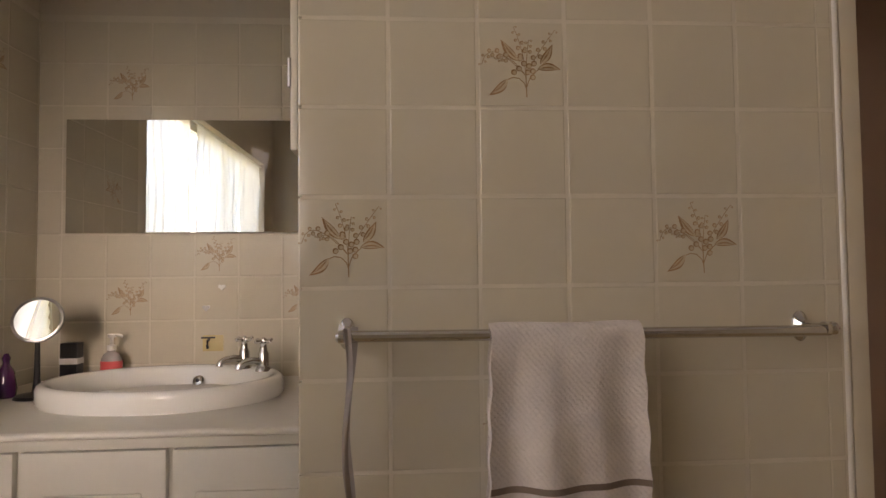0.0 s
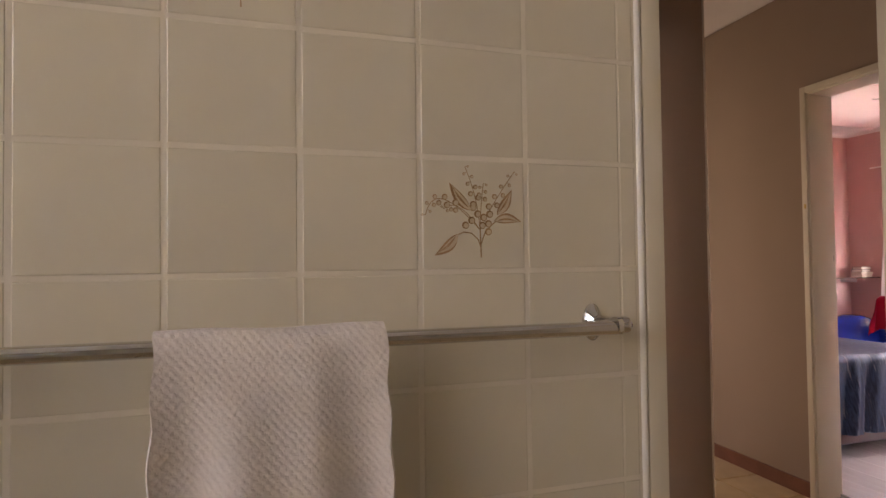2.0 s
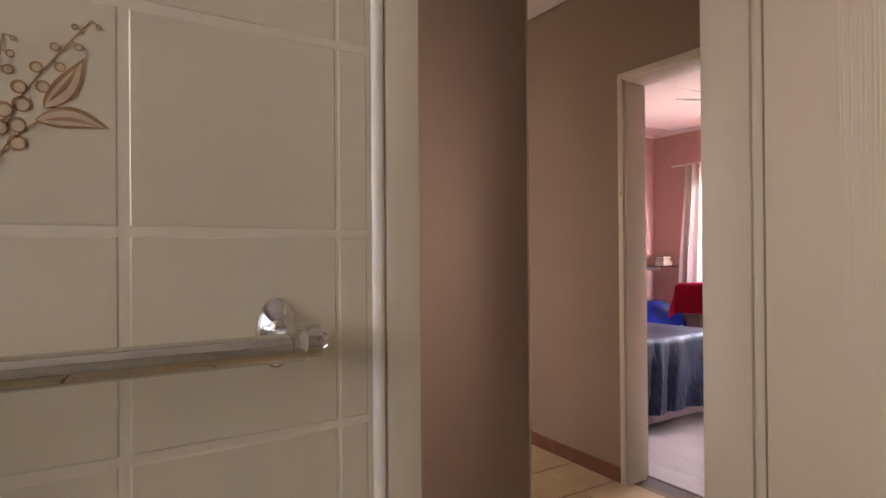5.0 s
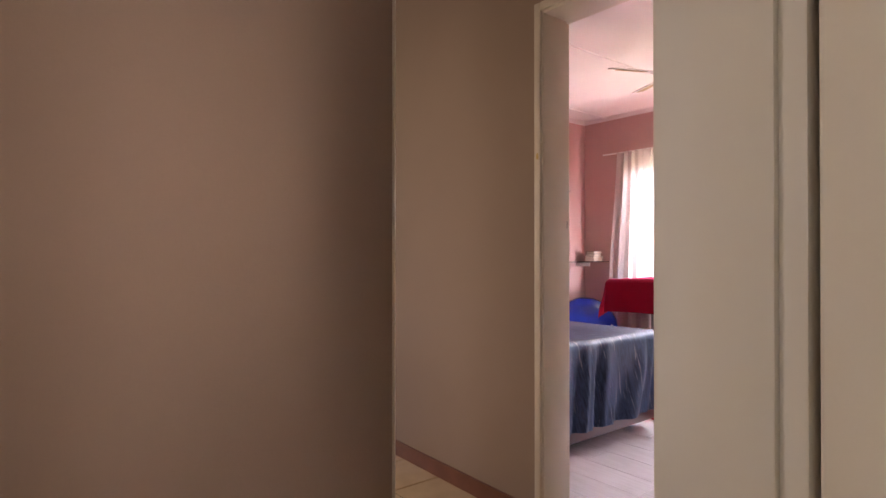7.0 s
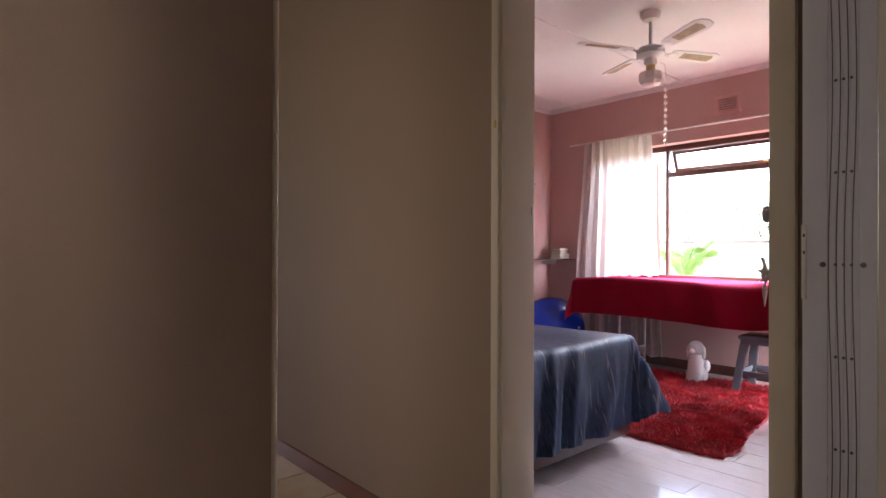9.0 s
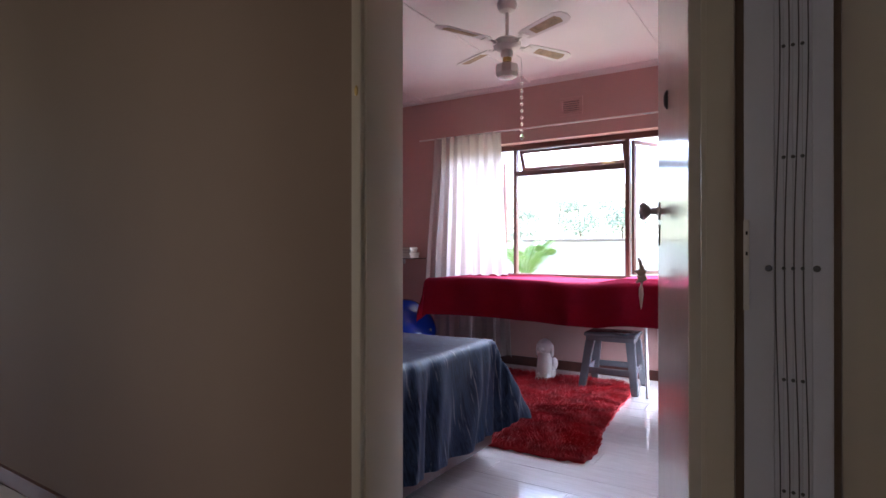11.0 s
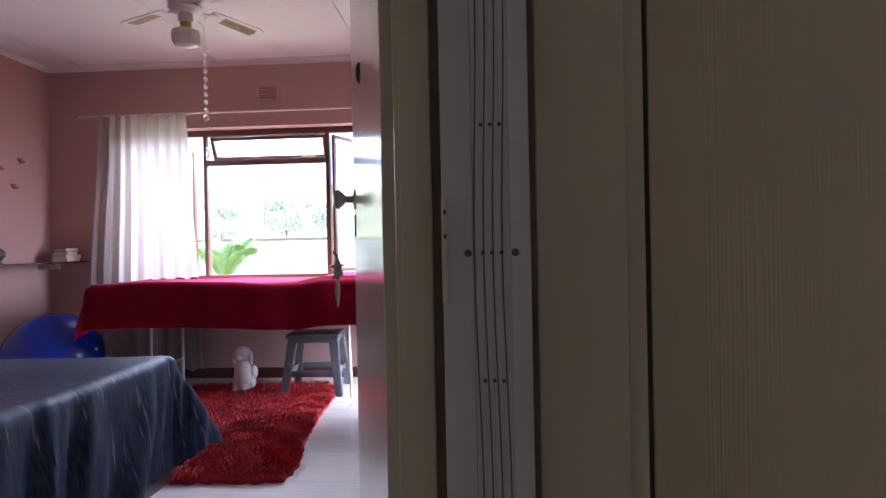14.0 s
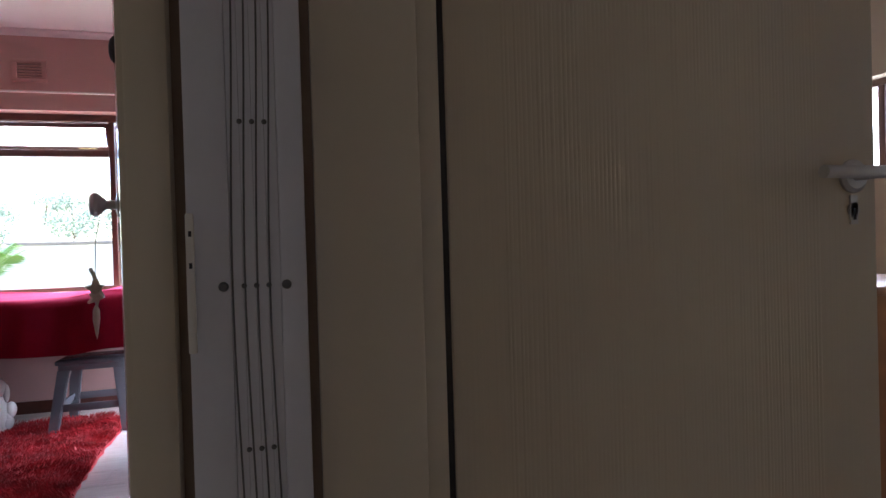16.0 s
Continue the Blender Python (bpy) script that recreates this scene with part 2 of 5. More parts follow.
RED_CLOTH.node_tree.nodes["Principled BSDF"].inputs["Sheen Tint"].default_value = (1.0, 0.12, 0.28, 1)
RUG_RED = material("red_shaggy_pile", (0.50, 0.006, 0.016), 0.85, vary=0.35, scale=9, fine=160, bump=0.5, second=(0.24, 0.003, 0.006), mix=0.9, sheen=0.2)
BALL_BLUE = material("blue_vinyl", (0.004, 0.03, 0.33), 0.22, vary=0.06, scale=4, fine=60, bump=0.04)
# The pale streaks put the highlights on folds into the cloth colour.
DUVET = striped(material("blue_grey_cotton_painted_sheen", (0.1, 0.13, 0.19), 0.46, vary=0.1, scale=6, fine=240, bump=0.15, spec=0.2),
                [(0.34, (0.009, 0.018, 0.042)), (0.50, (0.030, 0.056, 0.115)), (0.56, (0.015, 0.027, 0.058)), (0.62, (0.034, 0.056, 0.105)), (0.70, (0.19, 0.20, 0.23))],
                1.0, (30, 9.0, 1.8), 2.2)
ORANGE_WOOD = material("orange_varnished_pine", (0.42, 0.16, 0.04), 0.35, vary=0.2, scale=5, fine=70, bump=0.1, stretch=(0.4, 3, 3))
DARK_WOOD = material("dark_brown_wood", (0.05, 0.03, 0.02), 0.45, vary=0.2, bump=0.1)
PAPER = material("book_pages", (0.6, 0.54, 0.44), 0.8, vary=0.15, scale=3, fine=300, bump=0.3, stretch=(1, 1, 12))
BOOK_A = material("blue_grey_book_cover", (0.07, 0.1, 0.13), 0.5, vary=0.1)
BOOK_B = material("cream_book_cover", (0.55, 0.46, 0.36), 0.5, vary=0.1)
BOOK_C = material("dark_book_cover", (0.04, 0.03, 0.04), 0.5, vary=0.1)
BIRD_GREY = material("grey_brown_wood", (0.2, 0.14, 0.12), 0.6, vary=0.2)
SHELL = material("pearl_shell", (0.62, 0.55, 0.42), 0.3, vary=0.2, scale=30, bump=0.2, coat=0.3)
LEAF = material("palm_leaf", (0.09, 0.2, 0.04), 0.4, vary=0.3, scale=4, fine=60, second=(0.18, 0.3, 0.06), mix=0.8)
# Leaf green is paled so that distant haze sits in the colour.
HAZY_TREE_LEAF = material("hazy_tree_leaf", (0.30, 0.36, 0.28), 0.6, vary=0.4, scale=1.5, fine=20, second=(0.36, 0.42, 0.33), mix=0.9)
BARK = material("grey_bark", (0.14, 0.1, 0.07), 0.9, vary=0.3, scale=6, fine=40, bump=0.6)
GRASS = material("dry_lawn", (0.3, 0.3, 0.16), 0.9, vary=0.3, scale=0.8, fine=25, bump=0.5, second=(0.3, 0.27, 0.15), mix=0.8)
PLASTER = material("pale_house_plaster", (0.78, 0.74, 0.68), 0.8, vary=0.1, scale=2, fine=60, bump=0.2)
ROOF = material("grey_brown_roof_sheet", (0.3, 0.25, 0.22), 0.7, vary=0.2, scale=3, fine=40, bump=0.2)

# ---------------- mesh helpers ----------------


def box(bm, x0, y0, z0, x1, y1, z1, bevel=0.0, seg=2):
    vs = bmesh.ops.create_cube(bm, size=1)["verts"]
    for v in vs:
        v.co = Vector(((x0 + x1) / 2 + v.co.x * (x1 - x0), (y0 + y1) / 2 + v.co.y * (y1 - y0), (z0 + z1) / 2 + v.co.z * (z1 - z0)))
    if bevel:
        es = {e for v in vs for e in v.link_edges}
        bmesh.ops.bevel(bm, geom=list(es), offset=bevel, segments=seg, affect="EDGES", profile=0.6)
    return bm


def rod(bm, a, b, r, seg=14, r2=None, caps=True):
    a, b = Vector(a), Vector(b)
    m = Matrix.Translation((a + b) / 2) @ (b - a).to_track_quat("Z", "Y").to_matrix().to_4x4()
    bmesh.ops.create_cone(bm, cap_ends=caps, segments=seg, radius1=r, radius2=r if r2 is None else r2, depth=(b - a).length, matrix=m)
    return bm


def ball(bm, c, r, u=16, v=10, scale=(1, 1, 1)):
    bmesh.ops.create_uvsphere(bm, u_segments=u, v_segments=v, radius=r, matrix=Matrix.Translation(c) @ Matrix.Diagonal((*scale, 1)))
    return bm


def lathe(bm, profile, seg=24, at=(0, 0, 0), sx=1.0, sy=1.0):
    """A turned body from (radius, height) pairs."""
    rings = []
    for r, z in profile:
        if r < 1e-5:
            rings.append([bm.verts.new((at[0], at[1], at[2] + z))])
        else:
            rings.append([bm.verts.new((at[0] + sx * r * math.cos(2 * math.pi * k / seg), at[1] + sy * r * math.sin(2 * math.pi * k / seg), at[2] + z)) for k in range(seg)])
    for a, b in zip(rings, rings[1:]):
        for k in range(seg):
            q = [a[k % len(a)], a[(k + 1) % len(a)], b[(k + 1) % len(b)], b[k % len(b)]]
            q = [v for i, v in enumerate(q) if v not in q[:i]]
            if len(q) > 2:
                bm.faces.new(q)
    return bm


def tube(bm, pts, r, seg=8):
    pts = [Vector(p) for p in pts]
    rings = []
    for i, p in enumerate(pts):
        d = (pts[min(i + 1, len(pts) - 1)] - pts[max(i - 1, 0)]).normalized()
        u = d.cross(Vector((0.3, 0.2, 1))).normalized()
        w = d.cross(u)
        rings.append([bm.verts.new(p + r * (math.cos(2 * math.pi * k / seg) * u + math.sin(2 * math.pi * k / seg) * w)) for k in range(seg)])
    for a, b in zip(rings, rings[1:]):
        for k in range(seg):
            bm.faces.new((a[k], a[(k + 1) % seg], b[(k + 1) % seg], b[k]))
    bm.faces.new(rings[0]), bm.faces.new(rings[-1])
    return bm


def sheet(bm, f, nu, nv, thick=0.0):
    """A sheet of points f(u, v), u and v from 0 to 1, thickened along its normals."""
    g = [[Vector(f(i / nu, j / nv)) for j in range(nv + 1)] for i in range(nu + 1)]
    def normal(i, j):
        a = g[min(i + 1, nu)][j] - g[max(i - 1, 0)][j]
        b = g[i][min(j + 1, nv)] - g[i][max(j - 1, 0)]
        c = a.cross(b)
        return c.normalized() if c.length > 1e-9 else Vector((0, 0, 1))
    top = [[bm.verts.new(g[i][j]) for j in range(nv + 1)] for i in range(nu + 1)]
    for i in range(nu):
        for j in range(nv):
            bm.faces.new((top[i][j], top[i + 1][j], top[i + 1][j + 1], top[i][j + 1]))
    if thick:
        low = [[bm.verts.new(g[i][j] - normal(i, j) * thick) for j in range(nv + 1)] for i in range(nu + 1)]
        for i in range(nu):
            for j in range(nv):
                bm.faces.new((low[i][j], low[i][j + 1], low[i + 1][j + 1], low[i + 1][j]))
        rim = [(i, 0) for i in range(nu + 1)] + [(nu, j) for j in range(1, nv + 1)] + [(i, nv) for i in range(nu - 1, -1, -1)] + [(0, j) for j in range(nv - 1, 0, -1)]
        for (a, b), (c, d) in zip(rim, rim[1:] + rim[:1]):
            bm.faces.new((top[a][b], low[a][b], low[c][d], top[c][d]))
    return bm


def prism(bm, outline, z0, z1, m=Matrix()):
    lo = [bm.verts.new(m @ Vector((x, y, z0))) for x, y in outline]
    hi = [bm.verts.new(m @ Vector((x, y, z1))) for x, y in outline]
    bm.faces.new(lo[::-1]), bm.faces.new(hi)
    for k in range(len(lo)):
        j = (k + 1) % len(lo)
        bm.faces.new((lo[k], lo[j], hi[j], hi[k]))
    return bm


def mesh_of(bm, name, mat, smooth=32):
    bmesh.ops.recalc_face_normals(bm, faces=bm.faces)
    me = bpy.data.meshes.new(name)
    bm.to_mesh(me)
    bm.free()
    me.materials.append(mat)
    if smooth:
        me.polygons.foreach_set("use_smooth", [True] * len(me.polygons))
        me.set_sharp_from_angle(angle=radians(smooth))
    return me


def part(name, bm, mat, parent=None, label="", at=None, smooth=32):
    ob = new(name, mesh_of(bm, name, mat, smooth))
    if at is not None:
        ob.matrix_basis = at
    if parent is not None:
        ob.parent = parent
    return tagged(ob, label)


def thing(name, at, label, category, group=""):
    ob = new(name)
    ob.empty_display_size = 0.05
    ob.matrix_basis = at if isinstance(at, Matrix) else Matrix.Translation(at)
    return tagged(ob, label, category, group)


def single(name, bm, mat, label, category, group="", at=None, smooth=32):
    return tagged(part(name, bm, mat, None, "", at, smooth), label, category, group)


def structure(name, bm, mat, label="", smooth=0, category=""):
    return tagged(part(name, bm, mat, None, label, None, smooth), "", category or "wall", "", "structure")


B = bmesh.new


def pierced(bm, axis, a0, a1, t0, t1, z0, z1, openings):
    """A wall along x or y from a0 to a1, t0 to t1 thick, with openings (a, a, z, z) cut through it."""
    cuts = sorted({a0, a1, *[v for o in openings for v in o[:2]]})
    for p, q in zip(cuts, cuts[1:]):
        spans = sorted((o[2], o[3]) for o in openings if o[0] <= p + 1e-6 and o[1] >= q - 1e-6)
        low = z0
        for s, e in spans + [(z1, z1)]:
            if s - low > 1e-4:
                box(bm, p, t0, low, q, t1, s) if axis == "x" else box(bm, t0, p, low, t1, q, s)
            low = e
    return bm

# ---------------- the building ----------------
TOP = 2.60
ob = structure("wall_bathroom_hall", pierced(B(), "x", -0.093, 1.75, 1.008, 1.275, 0, TOP, [(0.81, 1.705, 0, 2.035)]), PAINT_BROWN, "taupe painted wall with a doorway and tiled inner face")
WALL_TILED = ob
structure("wall_alcove_east", box(B(), -0.093, 1.275, 0, 0.02, 2.24, TOP), PAINT_BROWN, "taupe painted wall closing the passage")
WALL_BACK = structure("wall_alcove_back", box(B(), -1.24, 2.028, 0, -0.093, 2.24, TOP), PAINT_ROOM, "bathroom wall, tiled below and cream above")
WALL_WEST = structure("wall_bathroom_west", pierced(B(), "y", -1.35, 2.028, -1.33, -1.128, 0, TOP, [(-0.92, 1.22, 1.15, 2.12)]), PAINT_ROOM, "bathroom wall with a wide high window")
# Both narrow openings are unseen, added to hold the fill lamps.
structure("wall_bathroom_south", pierced(B(), "x", -1.128, 1.75, -1.35, -1.2, 0, TOP, [(-0.87, -0.49, 1.15, 2.05), (1.0, 1.5, 1.15, 2.05)]), PAINT_ROOM, "cream bathroom wall with two added, unseen narrow openings")
structure("wall_bathroom_east", pierced(B(), "y", -1.35, 1.275, 1.75, 1.95, 0, TOP, []), PAINT_ROOM, "cream wall between bathroom and study")
# Two unseen walls added to block sky light behind the hall and passage.
structure("wall_sky_block_west", box(B(), -1.33, 2.24, 0, -1.13, 5.45, TOP), PAINT_ROOM, "unseen cream wall added to keep the sky out")
structure("wall_sky_block_north", box(B(), -1.13, 5.25, 0, -0.2, 5.45, TOP), PAINT_ROOM, "unseen cream wall added to keep the sky out")
# Gap at the west end is unseen, cut for the hall fill lamp.
structure("wall_hall_north", pierced(B(), "x", -0.093, 2.0, 2.24, 2.42, 0, TOP, [(0.08, 0.74, 0, 2.05)]), PAINT_BROWN, "taupe painted hall wall")
# The doorway is unseen, cut for the passage fill lamp.
structure("wall_passage_west", pierced(B(), "y", 2.42, 5.45, 1.82, 2.0, 0, TOP, [(2.75, 3.5, 0, 2.04)]), PAINT_BROWN, "taupe painted passage wall with an added, unseen doorway")
structure("wall_hall_east", pierced(B(), "y", 1.45, 2.70, 2.90, 3.06, 0, 2.63, [(1.72, 2.56, 0, 2.06)]), PAINT_BROWN, "taupe painted wall with the bedroom doorway")
structure("wall_passage_east", prism(B(), [(2.90, 2.70), (3.06, 2.70), (3.06, 5.10), (2.965, 5.10)], 0, TOP), PAINT_BROWN, "taupe painted passage wall running to the lounge")
structure("wall_passage_end", box(B(), 3.02, 5.10, 0, 3.06, 5.45, TOP), PAINT_BROWN, "taupe wall end beside the lounge")
# Black strip puts the shade of the hinge-side gap into colour.
structure("trim_study_door_gap_shade", box(B(), 2.93, 1.392, 0, 2.955, 1.4065, 2.03), BLACK_PLASTIC, "black strip painted as the shade in the door gap", category="trim")
structure("wall_study_lintel", box(B(), 1.95, 1.275, 2.08, 2.9, 1.42, TOP), PAINT_BROWN, "taupe painted wall above a doorway")
structure("wall_bedroom_lining", pierced(B(), "y", 1.62, 5.25, 3.06, 3.075, 0, 2.62, [(1.72, 2.575, 0, 2.08)]), PAINT_PINK, "salmon pink bedroom wall around the doorway")
structure("wall_bedroom_north", box(B(), 3.06, 5.25, 0, 6.95, 5.45, 2.63), PAINT_PINK, "salmon pink bedroom wall")
# Opening is unseen, cut for the south fill lamp.
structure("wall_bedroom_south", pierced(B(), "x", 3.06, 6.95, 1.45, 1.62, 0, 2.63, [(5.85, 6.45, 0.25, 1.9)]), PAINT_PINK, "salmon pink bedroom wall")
structure("wall_bedroom_east", pierced(B(), "y", 1.62, 5.25, 6.70, 6.95, 0, 2.63, [(2.28, 4.56, 0.80, 2.085)]), PAINT_PINK, "salmon pink wall with a wide window")
structure("wall_study_south", pierced(B(), "x", 1.95, 5.6, -1.75, -1.55, 0, TOP, [(4.2, 5.3, 1.38, 1.95)]), PAINT_ROOM, "cream study wall with a window")
structure("wall_study_east", box(B(), 5.6, -1.75, 0, 5.8, 1.45, TOP), PAINT_ROOM, "cream study wall")
structure("wall_lounge_west", box(B(), -0.2, 5.45, 0, 0.0, 9.2, TOP), PAINT_BROWN, "taupe lounge wall")
structure("wall_lounge_south", box(B(), -0.2, 5.25, 0, 1.82, 5.45, TOP), PAINT_BROWN, "taupe lounge wall")
structure("wall_lounge_north", pierced(B(), "x", -0.2, 7.0, 9.0, 9.2, 0, TOP, [(0.2, 2.2, 0.9, 2.1), (3.8, 4.5, 1.5, 2.2)]), PAINT_BROWN, "taupe lounge wall with windows")
structure("wall_lounge_east", box(B(), 6.8, 5.45, 0, 7.0, 9.0, TOP), PAINT_BROWN, "taupe lounge wall")

structure("ceiling_hall", box(B(), -1.33, -1.35, TOP, 2.9, 5.45, TOP + 0.1), PAINT_CEIL, "white boarded ceiling", category="ceiling")
structure("ceiling_bedroom", box(B(), 2.9, 1.45, 2.63, 6.95, 5.45, 2.76), PAINT_CEIL, "white boarded ceiling with thin cover strips", category="ceiling")
structure("ceiling_study", box(B(), 2.9, -1.75, TOP, 5.8, 1.45, TOP + 0.1), PAINT_CEIL, "white ceiling", category="ceiling")
structure("ceiling_study_west", box(B(), 1.95, -1.75, TOP, 2.9, -1.35, TOP + 0.1), PAINT_CEIL, "white ceiling", category="ceiling")
structure("ceiling_lounge", box(B(), -0.2, 5.45, TOP, 7.0, 9.2, TOP + 0.1), PAINT_CEIL, "white ceiling", category="ceiling")
structure("slab_roof", box(B(), -1.6, -2.0, 2.8, 7.0, 9.6, 2.95), ROOF, "flat grey roof slab over the rooms", category="roof")

FLOOR_HALL = structure("floor_hall", box(B(), -1.33, -1.35, -0.12, 2.98, 5.45, -0.006), FLOOR_GROUT, "beige tiled floor with brown joints", category="floor")
FLOOR_BED = structure("floor_bedroom", box(B(), 2.98, 1.45, -0.12, 6.95, 5.45, -0.006), SUBFLOOR, "pale grey laminate plank floor", category="floor")
structure("floor_study", box(B(), 1.951, -1.75, -0.12, 5.8, 1.27, 0.004), PLANK, "pale grey laminate floor", category="floor")
structure("floor_lounge", box(B(), -0.2, 5.45, -0.12, 7.0, 9.2, 0.0), FLOOR_TILE, "beige tiled floor", category="floor")
structure("ground", box(B(), -300, -300, -0.3, 300, 300, -0.14), GRASS, "dry lawn around the house", category="ground")

# strips that cover the ceiling boards' joints
bm = B()
for y in (2.55, 3.75, 4.95):
    box(bm, 3.08, y - 0.018, 2.622, 6.69, y + 0.018, 2.63, 0.003)
structure("trim_ceiling_strips", bm, PAINT_CEIL, "thin white cover strips on the ceiling", category="trim")
bm = B()
for x in (2.25,):
    box(bm, x - 0.018, 1.3, 2.592, x + 0.018, 5.4, 2.60, 0.003)
box(bm, 2.0, 3.4, 2.592, 2.9, 3.436, 2.60, 0.003)
structure("trim_hall_ceiling_strips", bm, PAINT_CEIL, "thin white cover strips on the ceiling", category="trim")


def cornice(name, runs, size, mat):
    """A coved cornice along straight runs: (x0, y0, x1, y1, inward nx, ny, ceiling z)."""
    bm = B()
    for x0, y0, x1, y1, nx, ny, z in runs:
        prof = [(0, 0), (0, -size), (0.12 * size, -size)] + [(size * (0.12 + 0.88 * (1 - math.cos(a))), -size * (1 - math.sin(a)) * 0.88 - 0.0) for a in (0.3, 0.7, 1.1, 1.4)] + [(size, -0.006), (size, 0)]
        ends = []
        for x, y in ((x0, y0), (x1, y1)):
            ends.append([bm.verts.new((x + nx * p, y + ny * p, z + q)) for p, q in prof])
        k = len(prof)
        for i in range(k):
            bm.faces.new((ends[0][i], ends[0][(i + 1) % k], ends[1][(i + 1) % k], ends[1][i]))
        bm.faces.new(ends[0]), bm.faces.new(ends[1])
    return structure(name, bm, mat, "white coved plaster cornice", 40, "cornice")


cornice("trim_bedroom_cornice", [(3.075, 5.25, 6.70, 5.25, 0, -1, 2.63), (6.70, 1.62, 6.70, 5.25, -1, 0, 2.63), (3.075, 1.62, 6.70, 1.62, 0, 1, 2.63), (3.075, 1.62, 3.075, 5.25, 1, 0, 2.63)], 0.04, PAINT_CEIL)

# skirting
bm = B()
prism(bm, [(2.884, 2.57), (2.900, 2.57), (2.905, 2.70), (2.967, 5.11), (2.950, 5.11)], 0, 0.075)
box(bm, 2.0, 2.24, 0, 2.013, 5.44, 0.075, 0.004)
box(bm, 0.03, 2.226, 0, 2.013, 2.24, 0.075, 0.004)
structure("baseboard_hall", bm, SKIRT, "red-brown tiled skirting", 30, "baseboard")
bm = B()
box(bm, 6.684, 1.64, 0, 6.70, 5.25, 0.085, 0.004)
box(bm, 3.08, 5.234, 0, 6.684, 5.25, 0.085, 0.004)
structure("baseboard_bedroom", bm, BED_WOOD, "dark red-brown wooden skirting", 30, "baseboard")


def door_frame(name, label, pieces, mat=ENAMEL):
    """A pressed steel frame from boxes."""
    ob = thing(name, (0, 0, 0), label, "door frame")
    tagged(ob, kind="structure")
    for nm, dims in pieces:
        bm = B()
        for d in dims:
            box(bm, *d, 0.003)
        part(nm, bm, mat, ob)
    return ob


door_frame("door_frame_bedroom", "cream enamelled steel door frame", [
    ("jamb", [(2.880, 2.536, 0, 2.915, 2.566, 2.075), (2.893, 2.528, 0, 3.035, 2.558, 2.045), (3.035, 2.556, 0, 3.085, 2.574, 2.045)]),
    ("jamb", [(2.880, 1.712, 0, 2.915, 1.756, 2.075), (2.893, 1.722, 0, 3.035, 1.766, 2.045), (3.035, 1.722, 0, 3.085, 1.756, 2.045)]),
    ("head", [(2.880, 1.756, 2.043, 2.915, 2.536, 2.075), (2.893, 1.766, 2.033, 3.035, 2.528, 2.058), (3.035, 1.756, 2.045, 3.085, 2.556, 2.079)])])
door_frame("door_frame_bathroom", "cream enamelled steel door frame", [
    ("jamb", [(0.7785, 1.0, 0, 0.809, 1.07, 2.07), (0.785, 1.07, 0, 0.814, 1.284, 2.045)]),
    ("jamb", [(1.660, 1.208, 0, 1.715, 1.310, 2.07), (1.666, 1.187, 0, 1.704, 1.208, 2.045)]),
    ("head", [(0.809, 1.0, 2.032, 1.704, 1.07, 2.07), (0.814, 1.07, 2.033, 1.662, 1.284, 2.05)])])
door_frame("door_frame_study", "cream enamelled steel door frame", [
    ("jamb", [(2.890, 1.436, 0, 2.95, 1.562, 2.08), (2.902, 1.407, 0, 2.955, 1.436, 2.06)]),
    ("jamb", [(1.955, 1.276, 0, 2.0, 1.40, 2.06)]),
    ("head", [(2.0, 1.30, 2.04, 2.902, 1.42, 2.079)])])

# white plaster edge bead beside the tiles
structure("trim_tile_edge", rod(B(), (0.7715, 1.005, 0.0), (0.7715, 1.005, TOP), 0.0068, 12), BEAD_WHITE, "white rounded edge bead beside the tiles", 40, "trim")
structure("trim_hall_corner_bead", rod(B(), (1.9985, 2.2415, 0.076), (1.9985, 2.2415, TOP - 0.002), 0.0055, 12), ENAMEL, "thin pale corner bead on the hall corner", 40, "trim")
# ---------------- doors ----------------


def comb_panel(parent, w, height, side, stile):
    """Vertical ribs raked into the paint between plain stiles."""
    rnd = random.Random(3)
    x, prof = stile, []
    while x < w - 0.11:
        p = 0.0062 + rnd.uniform(-0.0012, 0.0012)
        d = rnd.uniform(0.0004, 0.0008)
        prof += [(x, 0.0004), (x + p * 0.3, d), (x + p * 0.65, d), (x + p * 0.9, 0.0003)]
        x += p
    bm = B()
    rows = []
    for k in range(9):
        z = 0.03 + (height - 0.06) * k / 8
        rows.append([bm.verts.new((px_ + 0.0006 * math.sin(k * 2.1 + px_ * 40), side * q, z)) for px_, q in prof])
    for a, b in zip(rows, rows[1:]):
        for i in range(len(prof) - 1):
            bm.faces.new((a[i], a[i + 1], b[i + 1], b[i]))
    part("combed_panel", bm, DOOR_PAINT, parent, "vertically combed paint relief", smooth=0)


def flush_door(name, at, label, w, height, thick, mat, handle_side, comb=True, stile=0.085):
    """A door leaf: hinge at the origin, leaf along +x, its shown face at y = 0."""
    back = -thick * handle_side
    d = thing(name, at, label, "door")
    if comb:
        comb_panel(d, w, height, handle_side, stile)
    part("leaf", box(B(), 0.007, min(0, back), 0.008, w, max(0, back), height, 0.003), mat, d, smooth=0)
    return d


study_door = flush_door("door_study", pose(2.928, 1.400, 0, 0, 0, -90), "open cream door with a combed paint finish", 0.708, 2.03, 0.04, DOOR_PAINT, -1)


